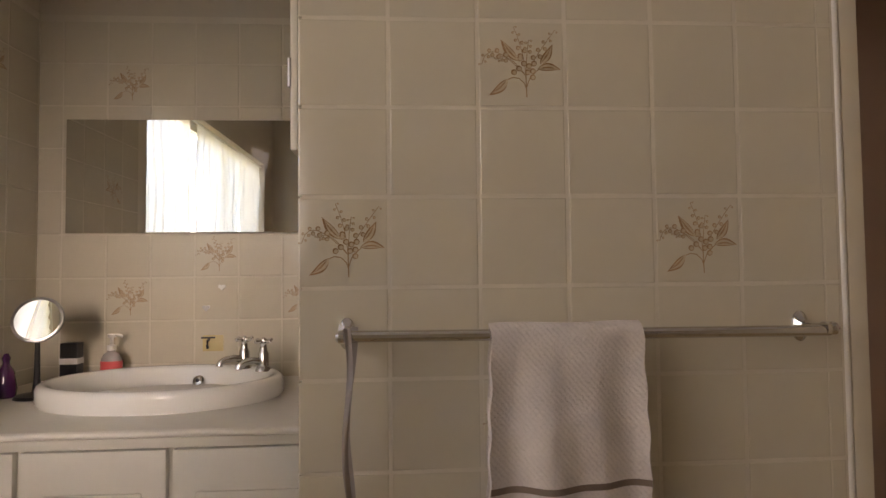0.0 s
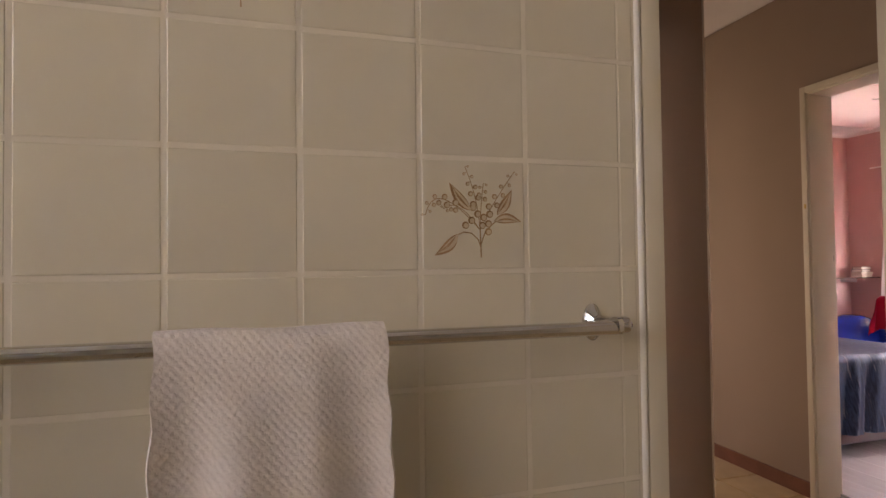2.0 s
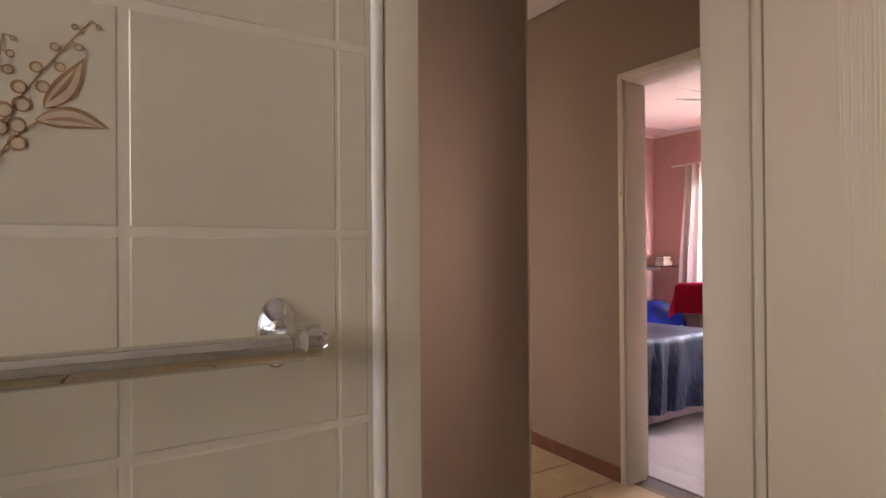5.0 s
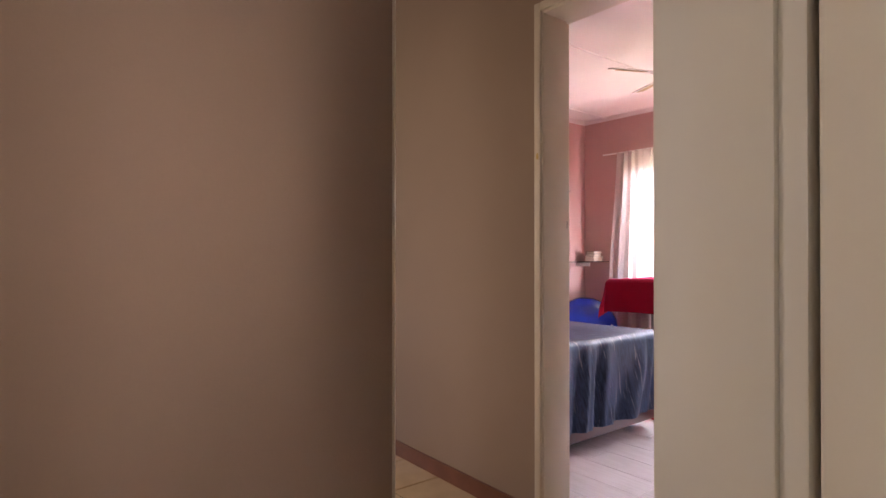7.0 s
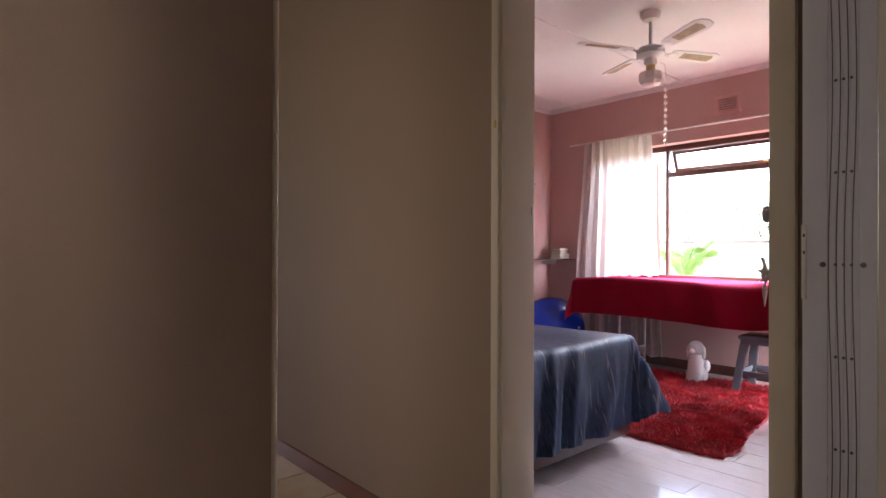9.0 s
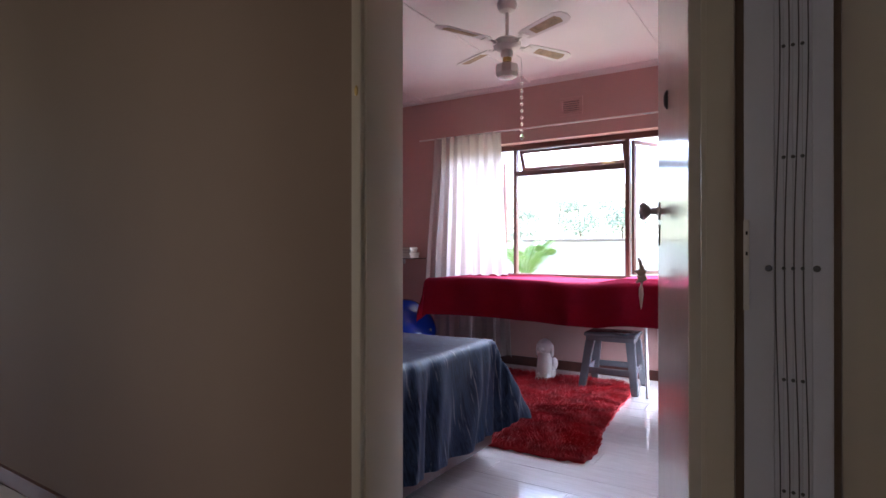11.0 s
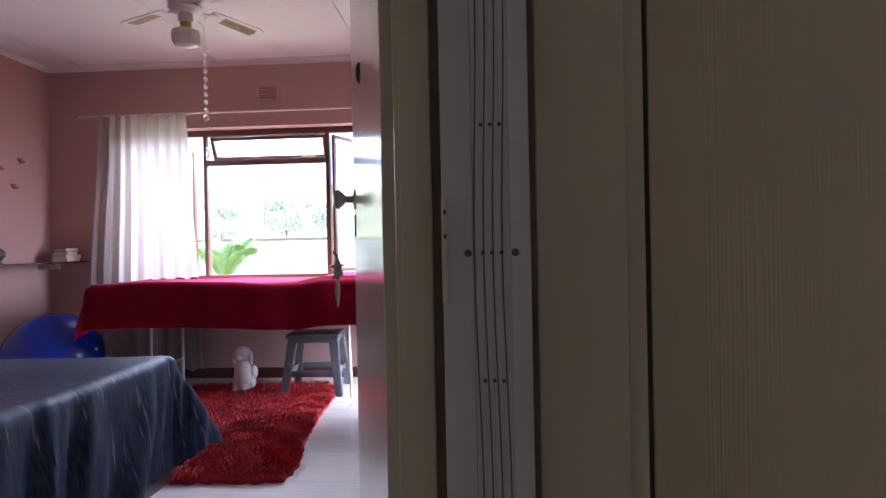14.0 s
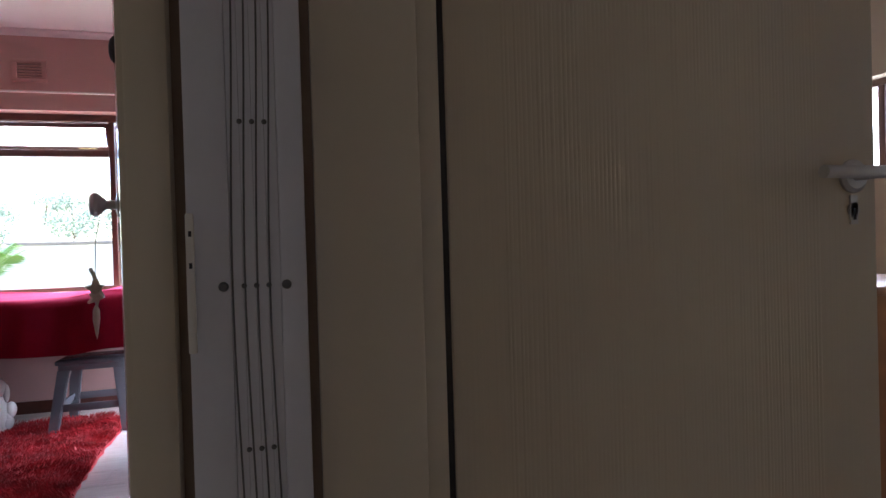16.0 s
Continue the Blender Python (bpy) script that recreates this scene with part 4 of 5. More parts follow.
vanity_mirror((-0.955, 1.765, 0.886))
bm = box(B(), -0.026, -0.018, 0, 0.026, 0.018, 0.125, 0.003)
s = thing("cosmetic_box", (-0.977, 1.965, 0.886), "black upright cosmetic box with a cream band", "box")
part("carton", bm, BLACK_PLASTIC, s)
part("band", box(B(), -0.0268, -0.0188, 0.06, 0.0268, 0.0188, 0.078), LABEL_WHITE, s, "cream paper band")
for (x, y, h, r) in ((-1.04, 1.77, 0.12, 0.024), (-1.06, 1.71, 0.08, 0.034)):
    bo = thing("perfume_bottle", (x, y, 0.886), "dark purple glass perfume bottle on the worktop", "bottle", "perfume bottles")
    part("bottle", lathe(B(), [(0, 0), (r, 0), (r * 1.1, h * 0.2), (r * 0.9, h * 0.55), (r * 0.4, h * 0.75), (r * 0.35, h * 0.8), (0, h * 0.8)], 20), PURPLE_GLASS, bo)
    part("stopper", lathe(B(), [(0, h * 0.8), (r * 0.35, h * 0.8), (r * 0.45, h * 0.9), (r * 0.2, h), (0, h)], 16), PURPLE_GLASS, bo)
hk = thing("hook_plate", (-0.565, 2.019, 0.995), "yellowed square plastic hook plate on the tiles", "hook")
part("plate", box(B(), -0.033, -0.006, -0.026, 0.033, 0.0, 0.026, 0.003), YELLOW_PLASTIC, hk)
bm = tube(B(), [(-0.012, -0.006, 0.012), (-0.012, -0.02, 0.01), (-0.012, -0.024, -0.006), (-0.012, -0.018, -0.014)], 0.004, 8)
box(bm, -0.035, -0.012, 0.016, 0.008, -0.005, 0.021)
part("hook", bm, BLACK_PLASTIC, hk, "dark hook")
for x, z, mt in ((-0.537, 1.176, CERAMIC), (-0.587, 1.109, STEEL)):
    bm = B()
    prism(bm, [(0.0115 * (math.sin(a) ** 3), 0.00068 * (13 * math.cos(a) - 5 * math.cos(2 * a) - 2 * math.cos(3 * a) - math.cos(4 * a))) for a in [k * math.pi / 12 for k in range(24)]], 0, 0.008)
    single("wall_hook", bm, mt, "small heart-shaped metal hook stuck on a tile", "hook", "heart hooks", Matrix.Translation((x, 2.018, z)) @ pose(0, 0, 0, 90, 0, 0))
lot = thing("lotion_bottle", (-0.135, 1.80, 0.886), "slim cream lotion bottle with a black cap", "bottle")
part("bottle", lathe(B(), [(0, 0), (0.02, 0), (0.021, 0.004), (0.021, 0.06), (0.008, 0.068), (0, 0.068)], 18), LABEL_WHITE, lot)
part("cap", lathe(B(), [(0, 0.068), (0.012, 0.068), (0.012, 0.10), (0, 0.10)], 18), BLACK_PLASTIC, lot)


def wavy_curtain(bm, axis, at, a0, a1, z0, z1, waves, amp, thick=0.0, gather=0.0, seed=0):
    """Hanging cloth along x or y at a depth, gathered towards the top."""
    rnd = random.Random(seed)
    ph = [rnd.uniform(0, 6.28) for _ in range(6)]

    def f(u, v):
        drop = 1 - v
        a = a0 + (a1 - a0) * (u + 0.012 * math.sin(3 * u * waves + ph[0]) * drop) + gather * (0.5 - u) * v
        d = amp * (0.55 + 0.45 * drop) * (math.sin(2 * math.pi * waves * u + ph[1] + 0.6 * math.sin(2 * drop + ph[2])) + 0.4 * math.sin(2 * math.pi * waves * 2.3 * u + ph[3] + drop)) + 0.006 * math.sin(9 * v + 5 * u)
        z = z0 + (z1 - z0) * v + (0.006 * math.sin(waves * 5 * u) if v == 0 else 0)
        return (a, at + d, z) if axis == "x" else (at + d, a, z)
    return sheet(bm, f, int(waves * 12), 18, thick)


# bathroom window
w = thing("window_bathroom", (-1.23, 0.15, 1.635), "wide white framed bathroom window with net curtains", "window")
tagged(w, kind="structure")
bm = B()
for y0, y1, z0, z1 in ((-1.07, 1.07, -0.485, -0.44), (-1.07, 1.07, 0.44, 0.485), (-1.07, -1.03, -0.44, 0.44), (1.03, 1.07, -0.44, 0.44), (-0.37, -0.33, -0.44, 0.44), (0.33, 0.37, -0.44, 0.44)):
    box(bm, -0.02, y0, z0, 0.02, y1, z1, 0.003)
part("window_frame", bm, ENAMEL_WHITE, w)
for y in (-0.7, 0.0, 0.7):
    p = part("pane", box(B(), -0.002, y - 0.33, -0.44, 0.002, y + 0.33, 0.44), PANE, w, smooth=0)
    p.visible_shadow = False
single("curtain_rod", rod(B(), (-1.16, -0.93, 2.1), (-1.16, 1.23, 2.1), 0.006, 10), WHITE_PLASTIC, "thin white curtain wire over the bathroom window", "curtain rod")
for y0, y1, sd in ((-0.9, -0.34, 3), (-0.30, 0.52, 4), (0.60, 1.19, 5)):
    single("net_curtain", wavy_curtain(B(), "y", -1.165, y0, y1, 1.2, 2.1, 7, 0.012, 0, 0, sd), SHEER_BATH, "white net curtain hanging in the window recess", "curtain", "bathroom net curtains")

# Unseen windows added round the fill lamps; their blinds block the sky.
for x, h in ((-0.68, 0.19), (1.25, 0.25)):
    w = thing("fill_window_bathroom_south", (x, -1.28, 1.15), "unseen narrow white framed window, added for a fill lamp, its blind closed", "window")
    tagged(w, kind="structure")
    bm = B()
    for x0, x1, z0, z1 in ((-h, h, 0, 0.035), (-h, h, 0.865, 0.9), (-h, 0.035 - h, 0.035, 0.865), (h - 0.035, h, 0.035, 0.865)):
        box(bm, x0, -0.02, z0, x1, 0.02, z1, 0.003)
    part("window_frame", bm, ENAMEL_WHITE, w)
    part("blind", box(B(), 0.005 - h, -0.034, 0.03, h - 0.005, -0.028, 0.87), WHITE_PLASTIC, w, "added white blind that keeps the sky out")
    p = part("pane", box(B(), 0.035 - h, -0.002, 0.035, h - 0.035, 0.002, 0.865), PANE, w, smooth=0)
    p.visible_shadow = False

# ---------------- bedroom ----------------
w = thing("window_bedroom", (6.84, 3.2, 0.80), "wide red-brown framed window with open sashes", "window")
tagged(w, kind="structure")
bm = B()
for y0, y1, z0, z1 in ((-0.92, 1.36, 0.0, 0.05), (-0.92, 1.36, 1.235, 1.285), (-0.92, -0.88, 0.05, 1.235), (1.32, 1.36, 0.05, 1.235), (-0.328, -0.290, 0.05, 1.235), (0.738, 0.768, 0.05, 1.235), (-0.285, 0.735, 0.985, 1.03)):
    box(bm, -0.03, y0, z0, 0.03, y1, z1, 0.003)
part("window_frame", bm, WINDOW_WOOD, w)
part("window_sill", box(B(), -0.16, -0.92, -0.0, -0.032, 1.36, 0.02, 0.006), PAINT_PINK, w)
p = part("pane", box(B(), -0.003, -0.285, 0.05, 0.003, 0.735, 0.985), PANE, w, smooth=0)
p.visible_shadow = False


def sash(parent, at, w_, h_, name):
    bm = B()
    for y0, y1, z0, z1 in ((0, w_, 0, 0.032), (0, w_, h_ - 0.032, h_), (0, 0.032, 0.032, h_ - 0.032), (w_ - 0.032, w_, 0.032, h_ - 0.032)):
        box(bm, -0.014, y0, z0, 0.014, y1, z1, 0.002)
    s = part(name, bm, WINDOW_WOOD, parent, "", at)
    q = part("pane", box(B(), -0.002, 0.032, 0.032, 0.002, w_ - 0.032, h_ - 0.032), PANE, s, smooth=0)
    q.visible_shadow = False
    part("stay", rod(B(), (-0.03, 0.10, 0.02), (-0.02, 0.22, 0.02), 0.004, 8), BRASS, s)
    return s


# the top light leans out at its foot, the casement is swung open
sash(w, Matrix.Translation((0.03, -0.28, 1.235)) @ pose(0, 0, 0, 0, -22, 0) @ Matrix.Translation((0, 0, -0.20)), 1.01, 0.20, "top_light")
sash(w, Matrix.Translation((0.03, -0.34, 0.06)) @ pose(0, 0, 0, 0, 0, 180 + 62), 0.54, 1.17, "casement")
sash(w, Matrix.Translation((0.03, 1.32, 0.06)) @ pose(0, 0, 0, 0, 0, -112), 0.54, 1.17, "casement")

single("curtain_rod", rod(B(), (6.60, 4.92, 2.185), (6.60, 2.0, 2.185), 0.008, 12), WHITE_PLASTIC, "long white curtain rod above the window", "curtain rod")
single("sheer_curtain", wavy_curtain(B(), "y", 6.60, 4.88, 3.86, 0.09, 2.19, 7, 0.026, 0, -0.28, 11), SHEER, "white sheer curtain drawn to one side of the window", "curtain", "bedroom curtains")
single("sheer_curtain", wavy_curtain(B(), "y", 6.60, 2.42, 1.75, 0.09, 2.19, 6, 0.026, 0, 0.05, 12), SHEER, "white sheer curtain drawn to one side of the window", "curtain", "bedroom curtains")

vt = thing("air_vent", (6.70, 3.35, 2.353), "small pink painted louvred air vent high on the wall", "vent")
part("backing", box(B(), -0.004, -0.08, -0.06, 0.0, 0.08, 0.06), BLACK_PLASTIC, vt)
bm = B()
for d in ((-0.105, 0.105, 0.055, 0.08), (-0.105, 0.105, -0.08, -0.055), (-0.105, -0.075, -0.055, 0.055), (0.075, 0.105, -0.055, 0.055)):
    box(bm, -0.016, d[0], d[2], 0.0, d[1], d[3], 0.003)
part("frame", bm, PAINT_PINK, vt)
for k in range(6):
    part("slat", box(B(), -0.008, -0.075, -0.006, 0.008, 0.075, 0.0, 0.001), PAINT_PINK, vt, "", Matrix.Translation((-0.006, 0, -0.044 + 0.019 * k)) @ pose(0, 0, 0, 0, 35, 0))


def ceiling_fan():
    f = thing("ceiling_fan", (5.05, 3.185, 2.63), "white four-blade ceiling fan with cane inlays and a light globe", "ceiling fan")
    part("canopy", lathe(B(), [(0, 0), (0.062, 0), (0.064, -0.02), (0.05, -0.05), (0.018, -0.062), (0, -0.062)], 28), FAN_WHITE, f)
    part("downrod", rod(B(), (0, 0, -0.06), (0, 0, -0.225), 0.011), FAN_WHITE, f)
    part("motor", lathe(B(), [(0, -0.215), (0.03, -0.216), (0.07, -0.228), (0.086, -0.245), (0.088, -0.275), (0.07, -0.292), (0.04, -0.30), (0.0, -0.30)], 32), FAN_WHITE, f)
    part("switch_housing", lathe(B(), [(0, -0.30), (0.036, -0.30), (0.04, -0.32), (0.036, -0.345), (0, -0.345)], 24), FAN_WHITE, f)
    part("lamp_collar", lathe(B(), [(0, -0.345), (0.028, -0.345), (0.028, -0.37), (0.036, -0.378), (0, -0.378)], 24), BRASS, f, "brass lamp collar")
    part("globe", lathe(B(), [(0.034, -0.378), (0.07, -0.392), (0.076, -0.41), (0.076, -0.445), (0.06, -0.468), (0.03, -0.48), (0, -0.482)], 8), OPAL, f, "white faceted glass globe", smooth=20)
    for k in range(4):
        a = math.radians(64 + 90 * k)
        m = pose(0, 0, -0.268, 0, 0, math.degrees(a))
        bm = tube(B(), [(0.075, 0, 0.0), (0.10, 0.012, 0.004), (0.125, 0.0, 0.01), (0.15, 0.0, 0.012)], 0.007, 8)
        tube(bm, [(0.075, 0, 0.0), (0.10, -0.014, 0.004), (0.125, 0.0, 0.01)], 0.005, 8)
        box(bm, 0.14, -0.03, 0.008, 0.185, 0.03, 0.013, 0.002)
        part("blade_bracket", bm, FAN_WHITE, f, "", m)
        out = [(0.155, -0.042), (0.20, -0.05), (0.47, -0.062), (0.515, -0.04), (0.53, 0.0), (0.515, 0.04), (0.47, 0.062), (0.20, 0.05), (0.155, 0.042)]
        bl = part("blade", prism(B(), out, 0.013, 0.019), FAN_WHITE, f, "", m @ pose(0, 0, 0, -11, 0, 0))
        part("cane_inlay", prism(B(), [(0.24, -0.03), (0.46, -0.036), (0.475, 0.0), (0.46, 0.036), (0.24, 0.03)], 0.0115, 0.0205), CANE, bl, "woven cane inlay")
    part("pull_chain", tube(B(), [(0.03, -0.05, -0.33), (0.045, -0.075, -0.345), (0.046, -0.08, -0.42), (0.046, -0.08, -0.835)], 0.0015, 6), STEEL, f, "thin pull chain")
    for k in range(9):
        part("crystal_bead", ball(B(), (0.046, -0.08, -0.47 - 0.042 * k), 0.0105, 12, 8, (1, 1, 1.1)), CRYSTAL, f, "clear crystal bead")
    part("crystal_drop", lathe(B(), [(0, 0.02), (0.012, 0.008), (0.017, -0.004), (0.008, -0.018), (0, -0.026)], 8, (0.046, -0.08, -0.842)), CRYSTAL, f, "faceted crystal drop", smooth=0)


ceiling_fan()


def bed():
    b = thing("double_bed", (3.80, 4.13, 0), "double bed under a dark blue duvet with painted fold highlights", "bed")
    part("base", box(B(), -0.68, -1.135, 0.055, 0.68, 1.02, 0.28, 0.012), BED_WOOD, b, "dark red stained wooden base")
    part("mattress", box(B(), -0.68, -1.05, 0.282, 0.66, 1.02, 0.545, 0.05, 4), LABEL_WHITE, b, "white mattress")
    for x in (-0.62, 0.60):
        for y in (-0.99, 0.95):
            part("leg", lathe(B(), [(0, 0), (0.026, 0), (0.034, 0.02), (0.036, 0.055), (0, 0.055)], 18, (x, y, 0)), DARK_WOOD, b, "dark turned leg")
    rnd = noise

    def f(u, v):
        """Top and the two hanging sides in one cloth: u across x, v from foot to head."""
        wx, wy = 0.70, 1.085
        hang_x, hang_y = 0.42, 0.50
        s = -wx - 0.05 + u * (2 * wx + 0.05 + hang_x)
        q = -wy - hang_y + v * (2 * wy + hang_y)
        top = 0.60
        over_x, over_y = max(0.0, s - wx), max(0.0, -wy - q)
        x, y = min(s, wx), max(q, -wy)
        z = top + 0.012 * rnd.noise(Vector((s * 2.3, q * 2.1, 0)))
        def drop(o):
            r = 0.05
            if o < r * 1.5708:
                return r * math.sin(o / r), r * (1 - math.cos(o / r))
            return r + (o - r * 1.5708) * 0.12, r + (o - r * 1.5708)
        both = min(over_x, over_y)
        far = (over_x ** 3 + over_y ** 3) ** (1 / 3)
        out, dz = drop(far)
        flat = math.hypot(over_x, over_y) or 1.0
        ky, kx = min(1, over_y / 0.22), min(1, over_x / 0.22)
        lean = s + 0.35 * over_y
        fold_y = ky * (0.017 * math.sin(lean * 22 + 2.6 * math.sin(s * 5)) + 0.008 * math.sin(lean * 51 + 3 * math.sin(s * 9)) + 0.006 * rnd.noise(Vector((s * 9, q * 4, 5))))
        fold_x = kx * (0.013 * math.sin(q * 17 + 1.5 * math.sin(q * 4)) + 0.005 * math.sin(q * 43))
        x += (out + 0.42 * both) * over_x / flat + fold_x * (1 - both / 0.5)
        y -= (out + 0.34 * both) * over_y / flat + fold_y * (1 - both / 0.5)
        z -= dz - 0.30 * both
        return (x - 0.03, y, max(z, 0.13))
    part("duvet", sheet(B(), f, 110, 120, 0.018), DUVET, b, "dark blue cover, its pale streaks painted as fold highlights")
    for x in (-0.36, 0.32):
        part("pillow", ball(B(), (x, 0.80, 0.665), 0.3, 28, 14, (1.0, 0.68, 0.24)), DUVET, b)
    return b


bed()


def massage_table():
    t = thing("massage_table", (6.28, 3.40, 0), "folding massage table covered with a red cloth", "massage table")
    part("top", box(B(), -0.31, -0.96, 0.752, 0.31, 0.95, 0.812, 0.02, 3), BLACK_PLASTIC, t)
    for x in (-0.22, 0.24):
        for y in (-0.845, 0.63):
            part("leg", rod(B(), (x, y, 0.0), (x * 0.95, y * 0.97, 0.755), 0.012, 12), WHITE_PLASTIC, t, "white metal leg")
    part("brace", rod(B(), (-0.21, 0.62, 0.2), (0.23, 0.62, 0.2), 0.009, 10), WHITE_PLASTIC, t)
    part("bolster", rod(B(), (-0.29, -0.82, 0.827), (0.29, -0.82, 0.827), 0.036, 20), RED_CLOTH, t, "red covered bolster")
    return t


massage_table()


def table_cloth():
    """Hangs about a third of a metre on all sides, lower at the corners."""
    wx, wy, hang = 0.325, 0.97, 0.345

    def f(u, v):
        s = -wx - hang + u * 2 * (wx + hang)
        q = -wy - hang + v * 2 * (wy + hang)
        ox, oy = max(0.0, abs(s) - wx), max(0.0, abs(q) - wy)
        x, y = max(-wx, min(wx, s)), max(-wy, min(wy, q))
        r = 0.045
        def drop(o):
            if o < r * 1.5708:
                return r * math.sin(o / r), r * (1 - math.cos(o / r))
            return r + (o - r * 1.5708) * 0.07, r + (o - r * 1.5708)
        ax, d1 = drop(ox)
        ay, d2 = drop(oy)
        both = min(ox, oy)
        x += math.copysign(ax + 0.16 * both + 0.008 * min(1, ox / 0.15) * math.sin(q * 16), s)
        y += math.copysign(0.7 * ay + 0.02 * both + 0.008 * min(1, oy / 0.15) * math.sin(s * 18), q)
        bump = 0.04 * math.exp(-((q + 0.85) / 0.27) ** 4) if oy == 0 else 0.0
        z = 0.832 + bump + 0.006 * noise.noise(Vector((s * 4, q * 3, 2))) - max(d1, d2) - (0.14 * both)
        if ox > 0:
            z += 0.018 * math.sin(q * 2.4 + 0.5)
        return (x, y, z)
    return single("table_cloth", sheet(B(), f, 64, 120, 0.006), RED_CLOTH, "red fleece cloth draped over the massage table", "cloth", at=Matrix.Translation((6.28, 3.40, 0)))


table_cloth()


def step_stool():
    s = thing("step_stool", (6.27, 2.86, 0), "grey plastic stool with splayed legs", "stool")
    rz = pose(0, 0, 0, 0, 0, 3)
    part("seat", box(B(), -0.145, -0.195, 0.41, 0.145, 0.195, 0.44, 0.014, 3), GREY_PLASTIC, s, "", rz)
    part("apron", box(B(), -0.132, -0.18, 0.375, 0.132, 0.18, 0.411, 0.004), GREY_PLASTIC, s, "", rz)
    for sx in (-1, 1):
        for sy in (-1, 1):
            bm = B()
            lo = [(sx * 0.195 + a, sy * 0.198 + b, 0.0) for a, b in ((-0.02, -0.026), (0.02, -0.026), (0.02, 0.026), (-0.02, 0.026))]
            hi = [(sx * 0.112 + a, sy * 0.15 + b, 0.385) for a, b in ((-0.022, -0.034), (0.022, -0.034), (0.022, 0.034), (-0.022, 0.034))]
            lv, hv = [bm.verts.new(p) for p in lo], [bm.verts.new(p) for p in hi]
            bm.faces.new(lv[::-1]), bm.faces.new(hv)
            for k in range(4):
                bm.faces.new((lv[k], lv[(k + 1) % 4], hv[(k + 1) % 4], hv[k]))
            bmesh.ops.bevel(bm, geom=list(bm.edges), offset=0.006, segments=2, affect="EDGES")
            part("leg", bm, GREY_PLASTIC, s, "", rz)
    for sx in (-1, 1):
        part("side_rail", box(B(), sx * 0.162 - 0.008, -0.17, 0.135, sx * 0.162 + 0.008, 0.17, 0.18, 0.004), GREY_PLASTIC, s, "", rz)
    for sy in (-1, 1):
        part("side_rail", box(B(), -0.155, sy * 0.18 - 0.008, 0.135, 0.155, sy * 0.18 + 0.008, 0.18, 0.004), GREY_PLASTIC, s, "", rz)


step_stool()


def figurine():
    """A plain white seated animal shape with a rounded head and a tail."""
    bm = lathe(B(), [(0, 0), (0.058, 0.0), (0.068, 0.02), (0.070, 0.08), (0.064, 0.15), (0.058, 0.20), (0.045, 0.225), (0, 0.23)], 28, (0, 0, 0), 1.0, 0.95)
    ball(bm, (0.0, 0, 0.262), 0.066, 24, 16, (0.95, 0.98, 1.0))
    ball(bm, (-0.052, 0.006, 0.246), 0.030, 16, 12, (1.25, 0.9, 0.8))
    ball(bm, (-0.030, 0.004, 0.285), 0.034, 16, 10, (0.9, 1.3, 0.7))
    for sy in (-1, 1):
        ball(bm, (0.004, sy * 0.062, 0.232), 0.028, 16, 12, (0.85, 0.55, 2.0))
        ball(bm, (-0.052, sy * 0.032, 0.03), 0.026, 14, 10, (1.0, 0.95, 1.2))
        ball(bm, (-0.070, sy * 0.034, 0.014), 0.022, 14, 8, (1.2, 1.0, 0.7))
        ball(bm, (0.022, sy * 0.056, 0.05), 0.042, 16, 10, (1.15, 0.7, 1.1))
    ball(bm, (0.03, -0.070, 0.125), 0.036, 16, 12, (1.0, 0.85, 1.4))
    ball(bm, (0.02, -0.050, 0.09), 0.036, 16, 12, (1.0, 0.9, 1.3))
    single("figurine", bm, CERAMIC, "white ceramic animal figurine standing on the rug", "figurine", at=Matrix.Translation((6.20, 3.40, 0.022)), smooth=70)


figurine()


